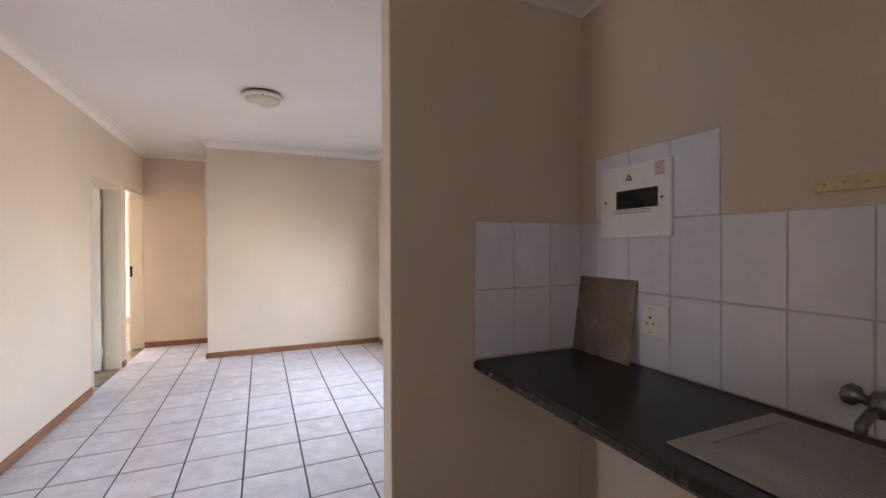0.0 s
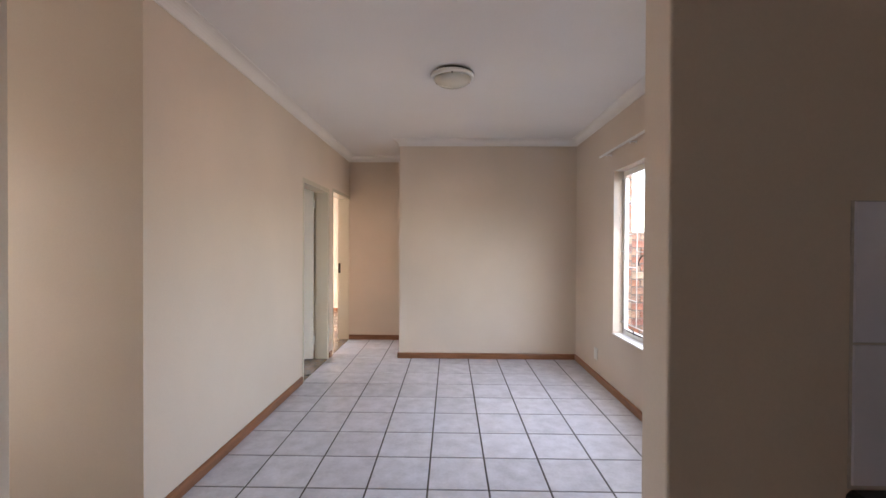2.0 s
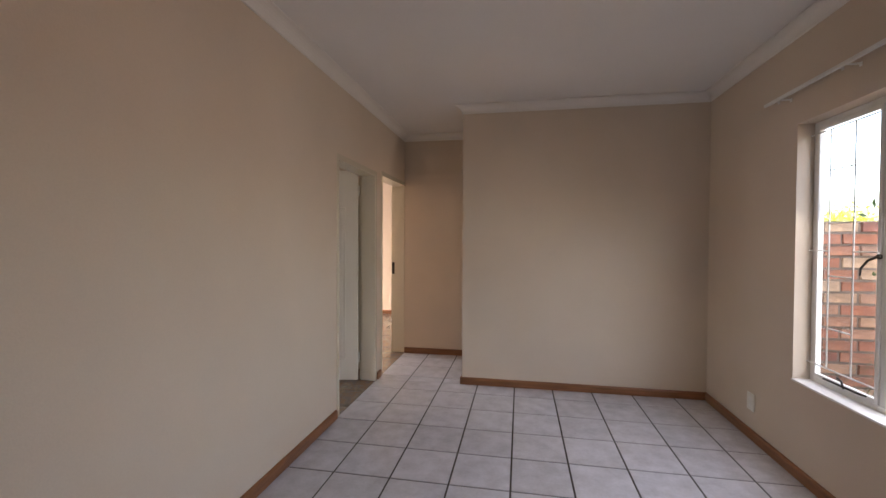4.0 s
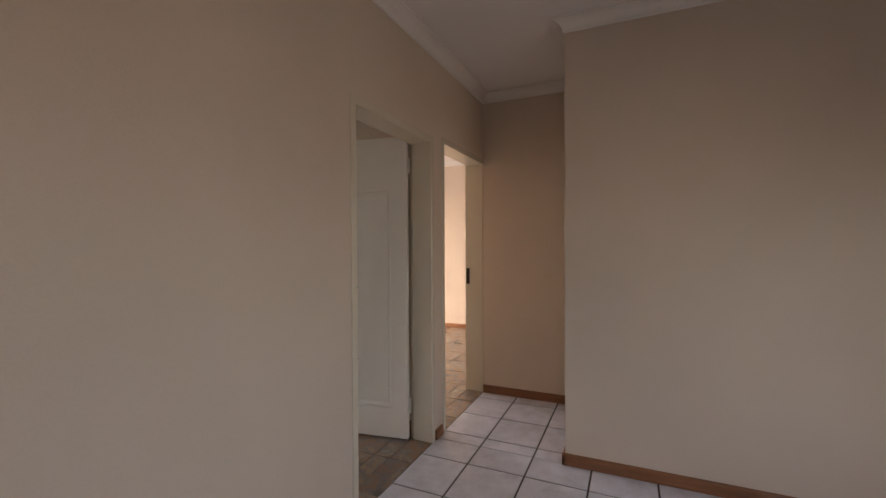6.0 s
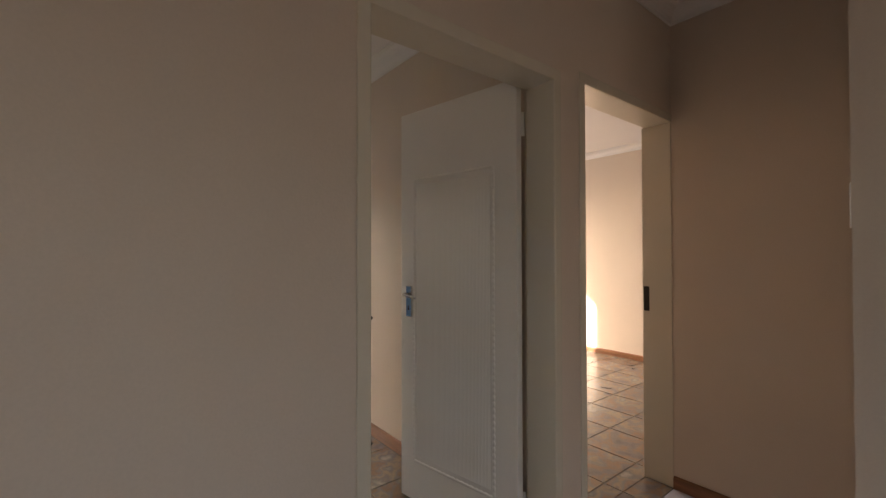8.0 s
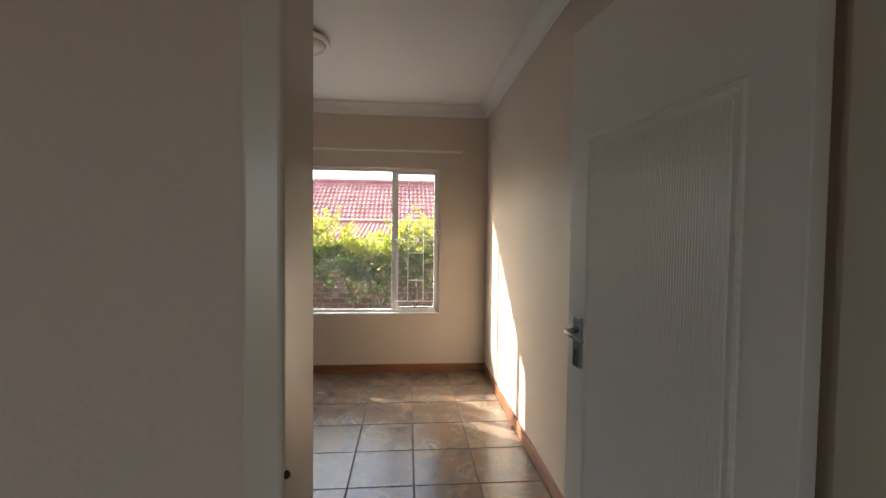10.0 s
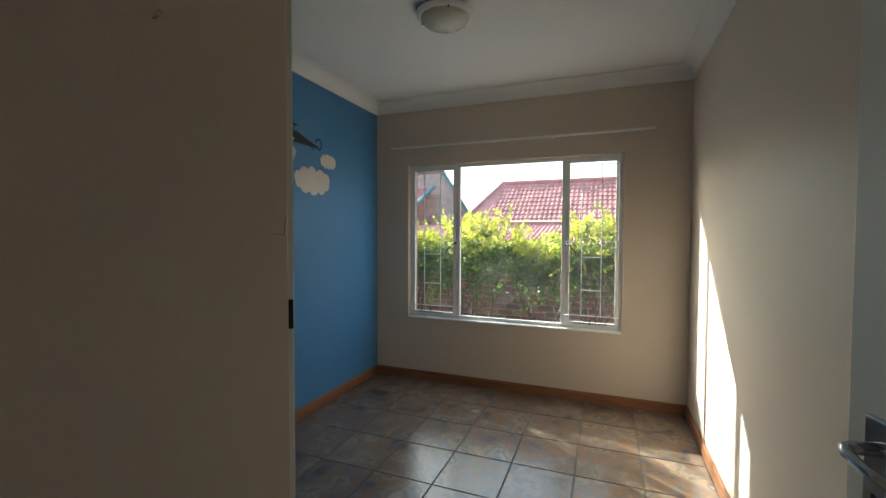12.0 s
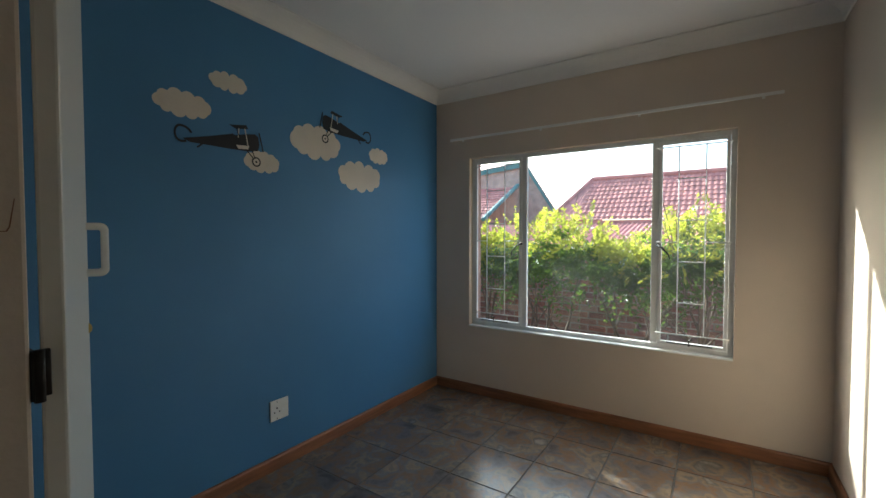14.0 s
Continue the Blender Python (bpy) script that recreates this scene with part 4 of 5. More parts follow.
def biplane(m, label):
    """A black silhouette of an old biplane, about half a metre long, nose towards +x."""
    p = thing("painted_biplane", label, "wall painting", m, "painted biplanes")
    z = 0.0022

    def flat(name, outline, mat=M_BLACKPAINT, lift=0.0):
        part(name, plate(bmesh.new(), outline, 0.0008, pose(0, 0, z + lift)), mat, p)

    def stroke(name, a, b, wide, mat=M_BLACKPAINT, lift=0.0009):
        a, b = Vector(a), Vector(b)
        side = Vector((-(b - a).y, (b - a).x)).normalized() * wide / 2
        flat(name, [tuple(a + side), tuple(a - side), tuple(b - side), tuple(b + side)], mat, lift)

    flat("fuselage", [(-0.21, -0.010), (-0.08, 0.017), (0.02, 0.041), (0.04, 0.047), (0.05, 0.040), (0.115, 0.054), (0.165, 0.060), (0.184, 0.048), (0.188, 0.005), (0.178, -0.028), (0.12, -0.036), (0.02, -0.034), (-0.10, -0.028), (-0.175, -0.025)])
    ring = [(-0.215, 0.012, 0.028, 0.020)]
    for cx, cy, ra, rb in ring:
        outer = [(cx + 0.054 * math.cos(a) * (1 if math.cos(a) > 0 else 0.55), cy + 0.042 * math.sin(a)) for a in np.linspace(0.2, 2 * math.pi - 1.1, 22)]
        inner = [(cx + 0.043 * math.cos(a) * (1 if math.cos(a) > 0 else 0.5), cy + 0.031 * math.sin(a)) for a in np.linspace(0.2, 2 * math.pi - 1.1, 22)]
        for k in range(21):
            flat("tail_fin", [outer[k], outer[k + 1], inner[k + 1], inner[k]], lift=0.0)
    stroke("tail_skid", (-0.115, -0.022), (-0.145, -0.046), 0.008)
    flat("upper_wing", [(0.022, 0.090), (0.118, 0.101), (0.128, 0.082), (0.058, 0.074)], lift=0.0009)
    flat("lower_wing", [(0.055, -0.010), (0.128, -0.006), (0.120, -0.026), (0.066, -0.028)], M_CREAMPAINT, 0.0009)
    for a, b in (((0.062, 0.078), (0.082, -0.008)), ((0.108, 0.082), (0.120, -0.006)), ((0.075, 0.078), (0.068, 0.03))):
        stroke("strut", a, b, 0.005, M_CREAMPAINT if a[0] > 0.07 else M_BLACKPAINT, 0.0018)
    stroke("propeller", (0.190, 0.070), (0.208, -0.030), 0.007, lift=0.0018)
    stroke("gear_leg", (0.105, -0.024), (0.158, -0.082), 0.006)
    stroke("gear_leg", (0.140, -0.020), (0.160, -0.080), 0.006)
    tyre = bmesh.new()
    lathe(tyre, [(0.0185, 0), (0.0265, 0), (0.0265, 0.0008), (0.0185, 0.0008), (0.0185, 0)], 28, pose(0.163, -0.088, z + 0.0018))
    wheel = part("wheel", tyre, M_BLACKPAINT, p)
    part("wheel_disc", lathe(bmesh.new(), [(0.0184, 0), (0.0184, 0.0006), (0, 0.0006)], 24, pose(0.163, -0.088, z + 0.0018)), M_CREAMPAINT, wheel)
    part("hub", lathe(bmesh.new(), [(0.006, 0), (0.006, 0.0014), (0, 0.0014)], 12, pose(0.163, -0.088, z + 0.0018)), M_BLACKPAINT, wheel)
    return p


biplane(WALL_ART @ pose(3.283, 1.830, 0, 0, 0, 3) @ Matrix.Diagonal((1.0, 1.0, 1, 1)), "black biplane silhouette painted on the blue wall")
biplane(WALL_ART @ pose(4.104, 2.050, 0, 0, 0, -3) @ Matrix.Diagonal((-1.03, 1.03, 1, 1)), "smaller black biplane silhouette flying the other way")


# ---- outdoors ----
structure("ground", boxed(-300, 300, -300, 300, -0.6, -0.16), M_EARTH, "bare garden soil and ground")


def leaves(name, clumps, count, size, mat, parent, seed, flat=0.4, label=""):
    """Many folded leaves round clump centres (x, y, z, radius), joined as one crown."""
    r = np.random.RandomState(seed)
    verts, faces = [], []
    c = np.array(clumps)
    pick = r.randint(0, len(c), count)
    for k in range(count):
        x, y, z, rad = c[pick[k]]
        d = r.normal(size=3)
        d /= np.linalg.norm(d)
        p = np.array((x, y, z)) + d * rad * r.uniform(0.35, 1.0) * np.array((1, 1, 0.8))
        a = r.normal(size=3) + np.array((0, 0, flat))
        a /= np.linalg.norm(a)
        b = np.cross(a, r.normal(size=3))
        b /= np.linalg.norm(b)
        n = np.cross(a, b)
        s = size * r.uniform(0.6, 1.25)
        i = len(verts)
        verts += [p - a * s * 0.5, p + b * s * 0.2 + n * s * 0.06, p + a * s * 0.5, p - b * s * 0.2 + n * s * 0.06]
        faces += [(i, i + 1, i + 2), (i, i + 2, i + 3)]
    return part(name, quick(name, verts, faces, mat), mat, parent, label)


def limb(bm, p, way, length, radius, depth, r, tips):
    """A tapered, bending branch that forks."""
    pts = [Vector(p)]
    d = Vector(way).normalized()
    for k in range(4):
        d = (d + Vector((r.uniform(-0.22, 0.22), r.uniform(-0.22, 0.22), r.uniform(-0.05, 0.2)))).normalized()
        pts.append(pts[-1] + d * length / 4)
    tube(bm, pts, radius, 6, radius * 0.6, caps=False)
    tips.append(pts[-1])
    if depth:
        for k in range(r.choice((2, 3))):
            limb(bm, pts[r.choice((2, 3, 4))], d + Vector((r.uniform(-0.8, 0.8), r.uniform(-0.8, 0.8), r.uniform(0, 0.5))), length * r.uniform(0.5, 0.8), radius * 0.55, depth - 1, r, tips)


def shoots(name, starts, mat, parent, seed, size=0.05, label=""):
    """Leafy shoots (place, way, length): pairs of leaflets along each, smaller towards the tip."""
    r = np.random.RandomState(seed)
    verts, faces = [], []
    for p, way, length in starts:
        p, way = np.array(p, float), np.array(way, float)
        way /= np.linalg.norm(way)
        side = np.cross(way, r.normal(size=3))
        side /= np.linalg.norm(side)
        steps = max(4, int(length / (size * 0.62)))
        for k in range(steps):
            f = (k + 0.5) / steps
            q = p + way * length * f + np.array((0, 0, -0.25 * length * f * f))
            for sign in (-1, 1, 0) if k == steps - 1 else (-1, 1):
                a = way * (0.55 if sign else 1.0) + side * sign * 0.85 + r.normal(size=3) * 0.16
                a /= np.linalg.norm(a)
                n = np.cross(a, way + r.normal(size=3) * 0.4)
                n /= np.linalg.norm(n) + 1e-6
                b = np.cross(n, a)
                s = size * (1.15 - 0.45 * f) * r.uniform(0.8, 1.2)
                i = len(verts)
                verts += [q, q + a * s * 0.45 + b * s * 0.24, q + a * s, q + a * s * 0.45 - b * s * 0.24]
                faces += [(i, i + 1, i + 2), (i, i + 2, i + 3)]
    ob = part(name, quick(name, verts, faces, mat), mat, parent, label)
    ob["kind"] = "stuff"
    return ob


def hedge_bush(y, x, height, seed, label, wide=0.55, low=0.74, inner=3000, sprays=170):
    """A shrub on bare leaning stems: a darker leafy heart and lighter arching shoots that break up its outline. Upper
    shoots carry sunlight in their yellow colour.
    """
    b = thing("garden_shrub", label, "shrub", pose(x, y, -0.16), "shrubs along the brick wall")
    r = random.Random(seed)
    bm = bmesh.new()
    tips = []
    for k in range(5):
        limb(bm, (r.uniform(-0.05, 0.05), r.uniform(-0.08, 0.08), 0), (r.uniform(-0.25, 0.25), r.uniform(-0.75, 0.75), 1.3), height * 0.5, 0.020, 2, r, tips)
    part("trunk", bm, M_BARK, b, "several thin leaning stems", True)
    mid, half = (height + low) / 2, (height - low) / 2
    lobes = [(r.uniform(-0.12, 0.12), wide * f, mid + half * r.uniform(-0.12, 0.10), r.uniform(0.55, 0.85)) for f in (-0.62, -0.25, 0.15, 0.55)]
    clumps, starts, sunlit = [], [], []
    for k in range(70):
        lx, ly, lz, g = r.choice(lobes)
        d = Vector((r.gauss(0, 1), r.gauss(0, 1), r.gauss(0, 1))).normalized() * r.uniform(0.2, 0.85) * g
        clumps.append((lx + d.x * 0.40, ly + d.y * wide * 0.55, lz + d.z * half * 0.9, r.uniform(0.07, 0.15)))
    for k in range(sprays):
        lx, ly, lz, g = r.choice(lobes)
        d = Vector((r.gauss(0.25, 1), r.gauss(0, 1), r.gauss(0.25, 1))).normalized()
        p = (lx + d.x * 0.36 * g, ly + d.y * wide * 0.5 * g, lz + d.z * half * 0.82 * g)
        way = d + Vector((r.uniform(-0.3, 0.3), r.uniform(-0.4, 0.4), r.uniform(0.0, 0.7)))
        # Shoots that point up get the leaf colour with sunlight in it.
        (sunlit if d.z > r.uniform(-0.3, 0.65) else starts).append((p, way, r.uniform(0.16, 0.36)))
    for k in range(9):
        sunlit.append(((r.uniform(-0.2, 0.2), r.uniform(-wide, wide) * 0.8, height * r.uniform(0.80, 0.93)), (r.uniform(-0.3, 0.3), r.uniform(-0.5, 0.5), 1.2), r.uniform(0.25, 0.42)))
    leaves("crown", clumps, inner, 0.058, M_LEAF, b, seed, label="dense green leaves")
    shoots("green_shoots", starts, M_LEAF, b, seed + 20, 0.062, "arching leafy shoots")
    shoots("young_leaves", sunlit, M_LEAF_SUNLIT, b, seed + 50, 0.060, "yellow leaves at the tips, sunlight put into their colour")
    return b


for k, (y, x, h, wide) in enumerate(((3.0, -6.85, 1.60, 0.5), (3.85, -6.7, 1.76, 0.62), (4.68, -6.75, 1.45, 0.5), (5.38, -6.7, 1.78, 0.42), (6.2, -6.9, 1.85, 0.6))):
    hedge_bush(y, x, h, 11 + k, "yellow-green leafy shrub in front of a brick wall", wide)

# Two invented shrubs, hidden from the walk, that block sun from the bedroom.
hedge_bush(1.98, -7.0, 2.35, 10, "unseen dense shrub added to shade the bedroom floor", 0.55, 0.7, 9500, 260)
hedge_bush(1.1, -7.3, 3.4, 31, "unseen tall shrub added to keep sun off the bedroom floor", 0.95, 0.9, 7000, 320)

# shrub outside the lounge window, nearly bare
bare = thing("bare_shrub", "nearly bare grey-brown shrub in front of the brick wall", "shrub", pose(2.72, 4.95, -0.16))
r_ = random.Random(21)
bm, tips = bmesh.new(), []
for k in range(15):
    limb(bm, (r_.uniform(-0.16, 0.16), r_.uniform(-0.08, 0.08), 0), (r_.uniform(-0.75, 0.75), r_.uniform(-0.3, 0.12), 1.3), r_.uniform(0.7, 1.1), 0.013, 3, r_, tips)
part("branches", bm, M_BARK, bare, "thin forking bare branches", True)
leaves("leaves", [(t.x, t.y, t.z, 0.09) for t in tips if t.z > 1.3], 520, 0.06, M_LEAF_DARK, bare, 5, label="sparse green leaves")
fern = thing("garden_fern", "low strappy green plant at the foot of the wall", "plant", pose(2.15, 4.85, -0.16))
bm = bmesh.new()
for k in range(70):
    a, l = r_.uniform(0, 6.28), r_.uniform(0.45, 0.8)
    u = Vector((math.cos(a), math.sin(a), 0))
    s = Vector((-u.y, u.x, 0)) * 0.011
    prev = None
    for f in np.linspace(0, 1, 6):
        p = u * (0.05 + l * 0.55 * f) + Vector((0, 0, l * 1.05 * math.sin(f * 2.3)))
        w = s * (1 - f * 0.9)
        cur = (bm.verts.new(p - w), bm.verts.new(p + w))
        if prev:
            bm.faces.new((prev[0], prev[1], cur[1], cur[0]))
        prev = cur
part("fronds", bm, M_LEAF_DARK, fern)
low = thing("garden_fern", "low strappy green plant at the foot of the wall", "plant", pose(3.2, 4.75, -0.16))
part("fronds", fern.children[0].data, M_LEAF_DARK, low)

tree = thing("distant_tree", "round yellow-green tree behind the garden wall", "tree", pose(6.2, 12.0, -0.16))
bm, tips = bmesh.new(), []
for k in range(4):
    limb(bm, (0, 0, 0), (r_.uniform(-0.5, 0.5), r_.uniform(-0.5, 0.5), 1.4), 1.0, 0.07, 3, r_, tips)
part("trunk", bm, M_BARK, tree, "", True)
leaves("crown", [(t.x, t.y, min(t.z, 2.0), 0.3) for t in tips] + [(r_.uniform(-0.8, 0.8), r_.uniform(-0.8, 0.8), r_.uniform(1.4, 2.2), 0.3) for k in range(30)], 4500, 0.10, M_LEAF_SUNLIT, tree, 8)
far_tree = thing("distant_tree", "dark green tree between the neighbouring roofs", "tree", pose(-24, -1.2, -0.16))
bm, tips = bmesh.new(), []
for k in range(4):
    limb(bm, (0, 0, 0), (r_.uniform(-0.5, 0.5), r_.uniform(-0.5, 0.5), 1.4), 1.6, 0.1, 3, r_, tips)
part("trunk", bm, M_BARK, far_tree, "", True)
leaves("crown", [(t.x, t.y, t.z * 0.9, 0.4) for t in tips], 1800, 0.2, M_LEAF_DARK, far_tree, 9)


# ---- neighbouring houses ----
def tiled_slope(name, parent, origin, along, down, length, run, mat, pitch_a=0.16, pitch_d=0.30, wave=0.026):
    """A roof slope of overlapping wavy tiles, joined."""
    origin, along, down = Vector(origin), Vector(along).normalized(), Vector(down).normalized()
    up = along.cross(down).normalized()
    if up.z < 0:
        up = -up
    verts, faces = [], []
    na, nd = int(length / pitch_a), int(run / pitch_d)
    sub = 5
    for j in range(nd + 1):
        for edge, lift in ((0.0, 0.0), (1.0, 0.026)):
            d0 = min(run, (j + edge) * pitch_d)
            for i in range(na * sub + 1):
                a = i * pitch_a / sub
                w = wave * abs(math.sin(math.pi * a / pitch_a))
                verts.append(origin + along * a + down * d0 + up * (w + lift))
    width = na * sub + 1
    for j in range((nd + 1) * 2 - 1):
        for i in range(width - 1):
            q = j * width + i
            faces.append((q, q + 1, q + width + 1, q + width))
    ob = part(name, quick(name, verts, faces, mat), mat, parent)
    ob["kind"] = "stuff"
    return ob


house = thing("neighbour_house", "brick house with a red tiled roof behind the shrubs", "house")
part("wall", boxed(-22.5, -16.2, 0.9, 14.5, -0.16, 1.82), M_BRICK_FAR, house)
sl = Vector((2.4, 0, -1.58))
tiled_slope("roof", house, (-18.4, 1.45, 3.41), (0, 1, 0), sl, 13.6, 2.87, M_ROOF)
a, b, c = Vector((-18.4, 1.5, 3.45)), Vector((-15.95, 0.55, 1.84)), Vector((-15.95, 1.5, 1.84))
verts, faces = [], []
rows_n = 16
for j in range(rows_n + 1):
    f = j / rows_n
    left = a.lerp(b, f)
    right = a.lerp(c, f)
    for i in range(9):
        p = left.lerp(right, i / 8)
        verts.append((p.x, p.y, p.z + 0.02 * (i % 2)))
for j in range(rows_n):
    for i in range(8):
        q = j * 9 + i
        faces.append((q, q + 1, q + 10, q + 9))
part("roof_hip", quick("roof_hip", verts, faces, M_ROOF), M_ROOF, house)
tiled_slope("roof_side", house, (-18.4, 1.5, 3.41), (-1, 0, 0), (0, -0.95, -1.58), 5.0, 1.84, M_ROOF)
rb = bmesh.new()
tube(rb, [(-18.4, 1.45, 3.47), (-18.4, 15.2, 3.47)], 0.09, 8)
tube(rb, [(-18.4, 1.45, 3.47), (-15.95, 0.55, 1.86)], 0.07, 8)
part("ridge", rb, M_ROOF, house)
part("fascia", boxed(-15.98, -15.90, 0.55, 15.2, 1.70, 1.83), M_SHEET, house)
carport = thing("carport", "low lean-to carport with a red corrugated roof", "carport")
verts, faces = [], []
n = 700
for i in range(n + 1):
    y = -4.0 + 19.0 * i / n
    w = 0.022 * math.sin(2 * math.pi * y / 0.135)
    verts += [(-15.85, y, 1.72 + w), (-12.6, y, 1.12 + w)]
for i in range(n):
    faces.append((2 * i, 2 * i + 2, 2 * i + 3, 2 * i + 1))
part("roof_sheet", quick("roof_sheet", verts, faces, M_SHEET, True), M_SHEET, carport)
part("gutter", boxed(-12.62, -12.52, -4, 15, 0.99, 1.09), M_ROOF, carport)
for y in (-3.6, 2.2, 8.0, 13.8):
    part("post", boxed(-12.66, -12.56, y - 0.05, y + 0.05, -0.16, 1.09), M_WHITE, carport)
gable = thing("gabled_house", "brick house with a gable and green barge boards", "house")
gx = -20.0
ga, gz = -1.9, 4.6
bm = bmesh.new()
pts = [(-5.0, -0.16), (-0.35, -0.16), (-0.35, 2.15), (ga, gz), (-5.0, gz - 0.30)]
lo = [bm.verts.new((gx, y, z)) for y, z in pts]
hi = [bm.verts.new((gx - 6.4, y - 2.75, z)) for y, z in pts]
bm.faces.new(lo)
bm.faces.new(hi[::-1])
for k in range(5):
    bm.faces.new((lo[k], lo[(k + 1) % 5], hi[(k + 1) % 5], hi[k]))
part("wall", bm, M_BRICK_PALE, gable)
for y1, z1 in ((-0.2, 1.95), (-5.3, gz - 0.33)):
    bm = bmesh.new()
    d = Vector((0, y1 - ga, z1 - gz)).normalized()
    upv = Vector((0, -d.z, d.y)) if d.y > 0 else Vector((0, d.z, -d.y))
    p, q = Vector((gx + 0.12, ga, gz + 0.06)), Vector((gx + 0.12, y1, z1 + 0.06))
    vs = [bm.verts.new(v + o) for v in (p, q) for o in (Vector((0, 0, 0)), Vector((0, 0, -0.22)), Vector((-0.05, 0, -0.22)), Vector((-0.05, 0, 0)))]
    for k in range(4):
        bm.faces.new((vs[k], vs[(k + 1) % 4], vs[4 + (k + 1) % 4], vs[4 + k]))
    bm.faces.new(vs[:4])
    bm.faces.new(vs[4:])
    part("barge_board", bm, M_TEAL, gable, "weathered green barge board")
    tiled_slope("roof", gable, (gx + 0.1, ga, gz + 0.08), (-0.92, -0.395, 0), (0, y1 - ga, z1 - gz), 7.2, (Vector((0, y1 - ga, z1 - gz))).length, M_ROOF)
wing = tiled_slope("front_roof", gable, (gx + 0.2, -6.0, 3.55), (0, 1, 0), (3.3, 0, -1.62), 3.84, 3.6, M_ROOF)
part("front_wall", boxed(gx + 0.1, gx + 3.0, -6.0, -2.3, -0.16, 2.0), M_BRICK_FAR, gable)
tube_v = bmesh.new()
tube(tube_v, [(gx + 0.15, -2.18, 3.64), (gx + 3.5, -2.18, 1.98)], 0.09, 6)
part("verge_board", tube_v, M_TEAL, gable, "weathered green verge board")


# ---- bricks and tiles ----
def brick_mesh(name, l, h, d, mat, seed):
    r = random.Random(seed)
    c = 0.004
    j = lambda: r.uniform(-0.004, 0.004)
    vs = [(-l / 2 + j(), d, -h / 2), (l / 2 + j(), d, -h / 2), (l / 2, d, h / 2), (-l / 2, d, h / 2),
          (-l / 2 + c, 0 + j(), -h / 2 + c), (l / 2 - c, 0 + j(), -h / 2 + c + j()), (l / 2 - c, 0 + j(), h / 2 - c), (-l / 2 + c, 0 + j(), h / 2 - c + j())]
    fs = [(4, 5, 6, 7), (0, 1, 5, 4), (1, 2, 6, 5), (2, 3, 7, 6), (3, 0, 4, 7)]
    return quick(name, vs, fs, mat)


def brickwork(parent, m, length, height, mat, seed, course=0.085, long=0.232, limit=300, start=0.0):
    """Bricks in stretcher bond on a face in the parent's x and z, facing -y; those past the limit are joined."""
    r = random.Random(seed)
    meshes = [brick_mesh("brick", long - 0.014, course - 0.014, 0.02, mat, seed + k) for k in range(6)]
    half = [brick_mesh("brick", long / 2 - 0.014, course - 0.014, 0.02, mat, seed + 9)]
    done = 0
    verts, faces = [], []
    rows = int(height / course)
    spots = []
    for j in range(rows):
        z = (j + 0.5) * course
        x = 0.0
        if j % 2:
            spots.append((long / 4, z, True))
            x = long / 2
        while x + long <= length + 1e-6:
            spots.append((x + long / 2, z, False))
            x += long
        if length - x > long * 0.45:
            spots.append((x + long / 4, z, True))
    spots.sort(key=lambda s: (s[0] - start) ** 2 * 0.5 + (s[1] - 0.9) ** 2)
    for x, z, short in spots:
        me = r.choice(half if short else meshes)
        y = -0.012 + r.uniform(-0.006, 0.006)
        if done < limit:
            ob = new("brick", me)
            ob.parent = parent
            ob.matrix_basis = m @ Matrix.Translation((x, y, z))
            done += 1
        else:
            i = len(verts)
            verts += [m @ (v.co + Vector((x, y, z))) for v in me.vertices]
            faces += [[q + i for q in f.vertices] for f in me.polygons]
    if verts:
        tagged(part("further_bricks", quick("further_bricks", verts, faces, mat), mat, parent), kind="stuff")


garden_wall = structure("garden_wall", boxed(1.80, 7.5, 5.47, 5.68, -0.16, 1.50), M_MORTAR_DARK, "orange-red face brick garden wall, weathered")
brickwork(garden_wall, Matrix.Translation((1.80, 5.47, -0.16)), 5.65, 1.665, M_BRICK, 3, course=0.083, long=0.225, limit=290, start=1.05)
pier = structure("house_pier", boxed(RX + 0.138, 1.798, 5.40, 5.62, -0.16, 2.6), M_MORTAR_DARK, "brown face brick corner of the house")
brickwork(pier, Matrix.Translation((RX + 0.138, 5.40, -0.16)), 0.266, 2.7, M_BRICK, 5, long=0.266)
back_wall = structure("boundary_wall", boxed(-7.92, -7.72, -1.0, 10.0, -0.16, 1.16), M_MORTAR, "red-brown face brick boundary wall behind the shrubs")
brickwork(back_wall, Matrix.Translation((-7.72, 0.9, -0.16)) @ pose(0, 0, 0, 0, 0, 90), 6.6, 1.28, M_BRICK_B, 7, limit=290, start=3.1)
outer = structure("house_outer_wall", holed("x", BX - 0.225, BX - 0.113, BLUE_Y - 0.3, 9.76, -0.16, H + 0.07, [(WIN_B[0] - 0.01, WIN_B[1] + 0.01, WIN_B[2] - 0.02, WIN_B[3] + 0.01), (WIN_2[0] - 0.01, WIN_2[1] + 0.01, WIN_2[2] - 0.02, WIN_2[3] + 0.01)]), M_BRICK_FAR, "face brick outside of the bedroom wall")

tile_cache = {}


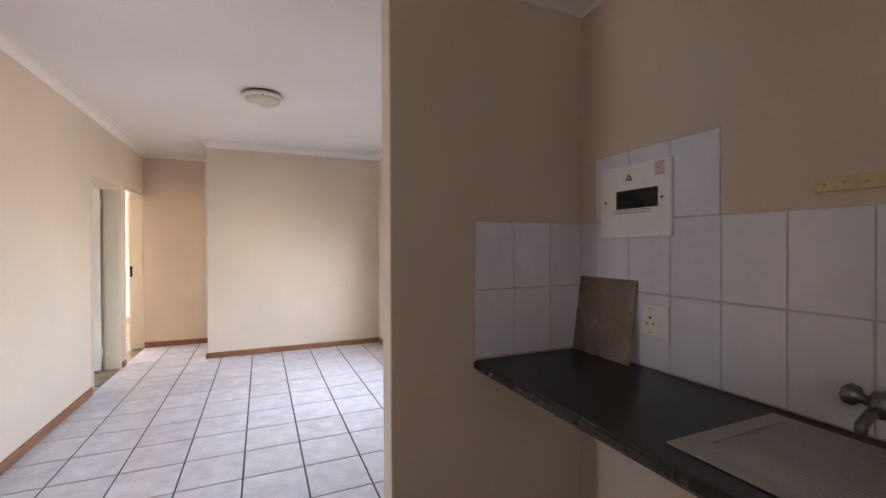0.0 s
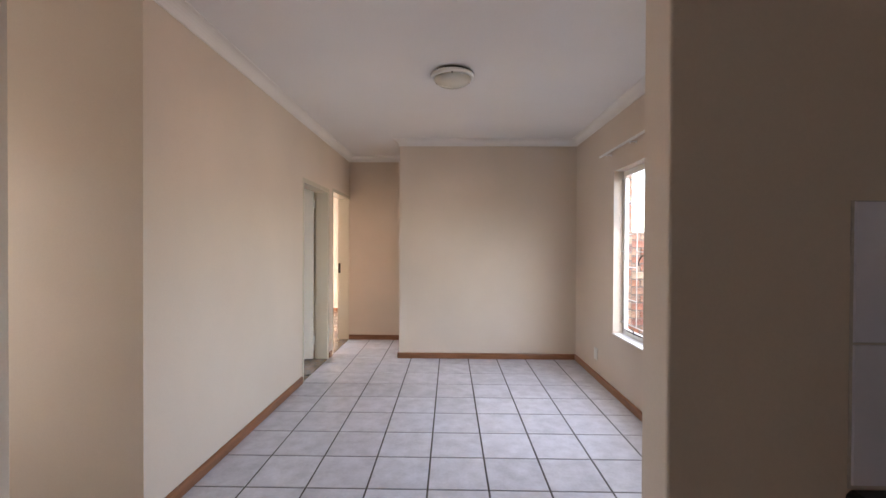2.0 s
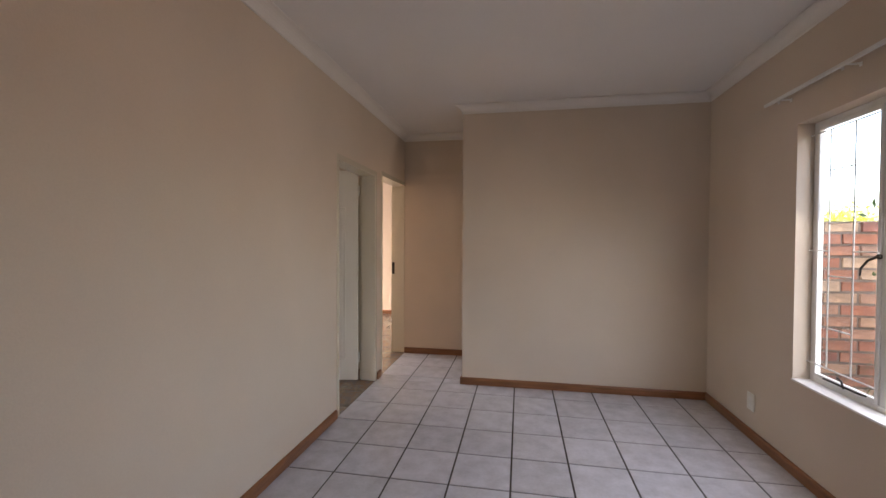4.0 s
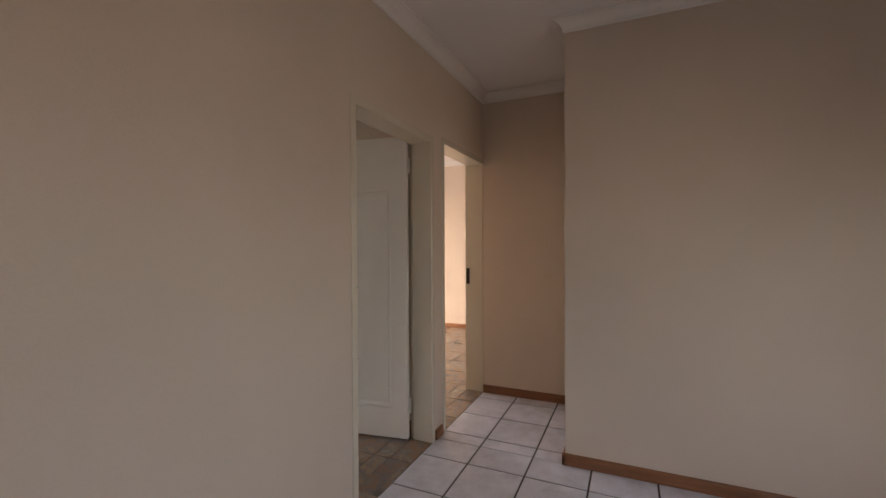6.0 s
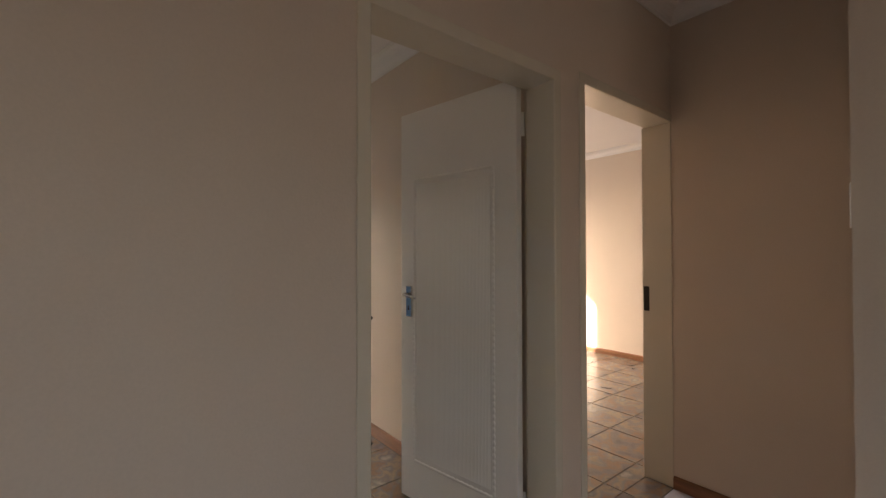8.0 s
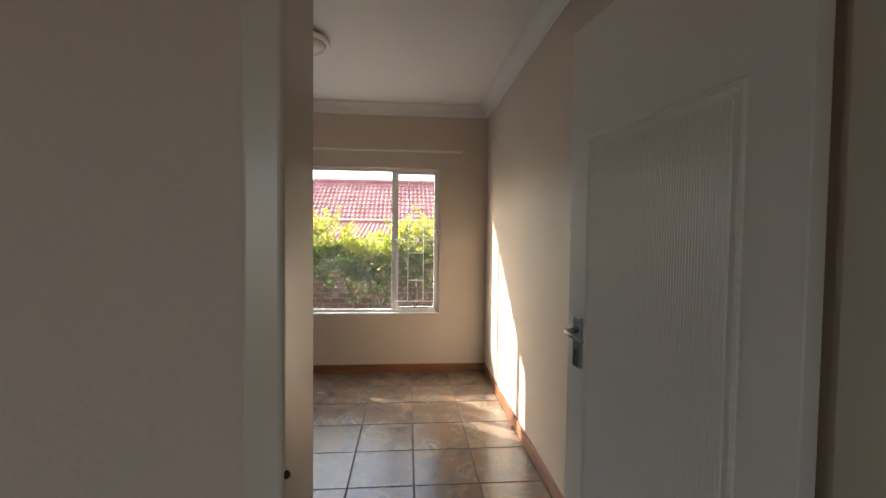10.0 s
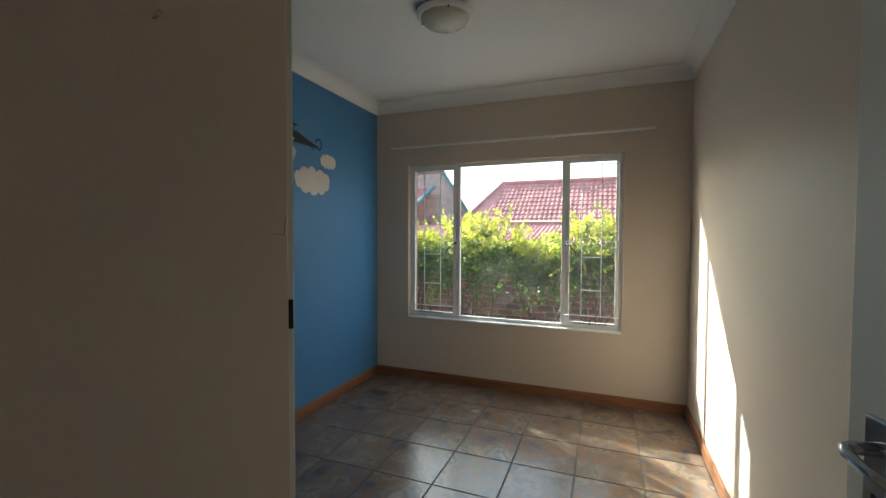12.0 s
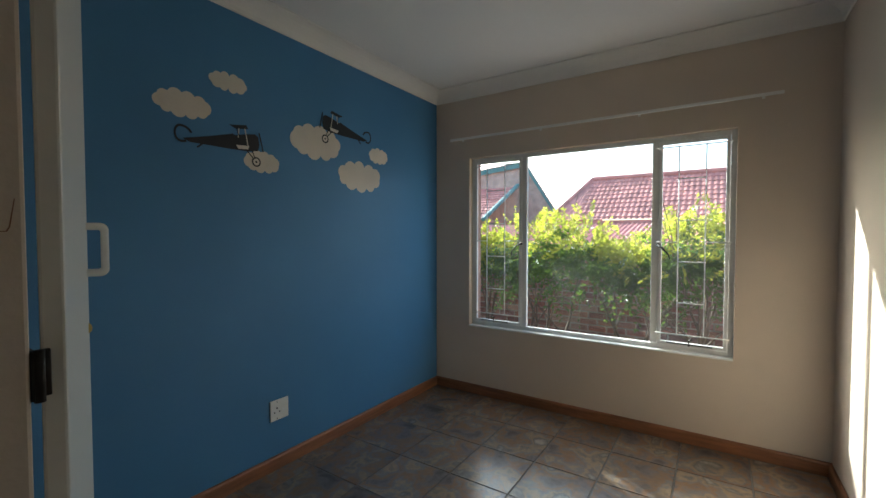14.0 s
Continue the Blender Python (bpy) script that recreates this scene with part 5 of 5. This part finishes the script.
def tile_mesh(w, l, mat, thick=0.004, c=0.0016):
    key = (round(w, 3), round(l, 3), mat.name)
    if key not in tile_cache:
        vs = [(-w / 2, -l / 2, -thick), (w / 2, -l / 2, -thick), (w / 2, l / 2, -thick), (-w / 2, l / 2, -thick), (-w / 2 + c, -l / 2 + c, 0), (w / 2 - c, -l / 2 + c, 0), (w / 2 - c, l / 2 - c, 0), (-w / 2 + c, l / 2 - c, 0)]
        tile_cache[key] = quick("tile", vs, [(4, 5, 6, 7), (0, 1, 5, 4), (1, 2, 6, 5), (2, 3, 7, 6), (3, 0, 4, 7)], mat)
    return tile_cache[key]


def tiling(parent, to_world, areas, u0, v0, pu, pv, gap, mat):
    """Tiles over rectangles (u, u, v, v), on a grid through (u0, v0), cut at the edges."""
    for a0, a1, b0, b1 in areas:
        i0, i1 = math.floor((a0 - u0) / pu), math.ceil((a1 - u0) / pu)
        j0, j1 = math.floor((b0 - v0) / pv), math.ceil((b1 - v0) / pv)
        for i in range(i0, i1):
            for j in range(j0, j1):
                x0, x1 = max(a0, u0 + i * pu + gap / 2), min(a1, u0 + (i + 1) * pu - gap / 2)
                y0, y1 = max(b0, v0 + j * pv + gap / 2), min(b1, v0 + (j + 1) * pv - gap / 2)
                if x1 - x0 < 0.012 or y1 - y0 < 0.012:
                    continue
                ob = new("tile", tile_mesh(x1 - x0, y1 - y0, mat))
                ob.parent = parent
                ob.matrix_basis = to_world @ Matrix.Translation(((x0 + x1) / 2, (y0 + y1) / 2, 0))


# floors: tile pitches differ by axis, fitted to joints in the camera's view
tiling(floor, Matrix.Identity(4), [(HX1 + 0.001, -0.712, 5.99, END_Y - 0.002), (HX1 + 0.001, RX - 0.002, 1.99, 5.985), (-1.0, 0.34, 1.88, 1.985)], -0.222, 4.349, 0.3400, 0.3520, 0.009, M_TILE)
tiling(floor, Matrix.Identity(4), [(-1.9, KX, -0.2, 1.875)], -0.222, 4.349, 0.3400, 0.3520, 0.009, M_TILE)
tiling(floor_b, Matrix.Identity(4), [(BX + 0.002, HX0 + 0.001, BLUE_Y + 0.001, BR_Y - 0.001), (HX0 + 0.003, HX1 - 0.003, D1[0] + 0.001, D1[1] - 0.001), (HX0 + 0.003, HX1 - 0.003, D2[0] + 0.001, D2[1] - 0.001), (BX + 0.002, HX0 + 0.001, BR_Y + 0.102, 9.498)], -3.312, 5.268, 0.376, 0.357, 0.007, M_STONE)

# kitchen splashback
splash = structure("splashback", boxed(KX - 0.0035, KX - 0.0005, -1.2, 1.8755, CT + 0.001, 1.446), M_KGROUT, "white ceramic wall tiles above the worktop")
part("backing", boxed(KX - 0.0035, KX - 0.0005, 1.197, 1.785, 1.4462, 1.748), M_KGROUT, splash)
part("backing", boxed(0.731, KX - 0.0036, 1.8725, 1.8755, CT + 0.001, 1.450), M_KGROUT, splash)
FACE_X = Matrix(((0, 0, -1, KX - 0.0078), (1, 0, 0, 0), (0, 1, 0, 0), (0, 0, 0, 1)))
tiling(splash, FACE_X, [(-0.4, 1.868, CT + 0.002, 1.446), (1.197, 1.785, 1.449, 1.748)], 1.1905, 1.149, 0.1945, 0.2985, 0.004, M_KTILE)
FACE_Y = Matrix(((1, 0, 0, 0), (0, 0, -1, 1.8685), (0, 1, 0, 0), (0, 0, 0, 1)))
tiling(splash, FACE_Y, [(0.731, KX - 0.008, CT + 0.002, 1.450)], 0.932, 1.152, 0.198, 0.2985, 0.004, M_KTILE)
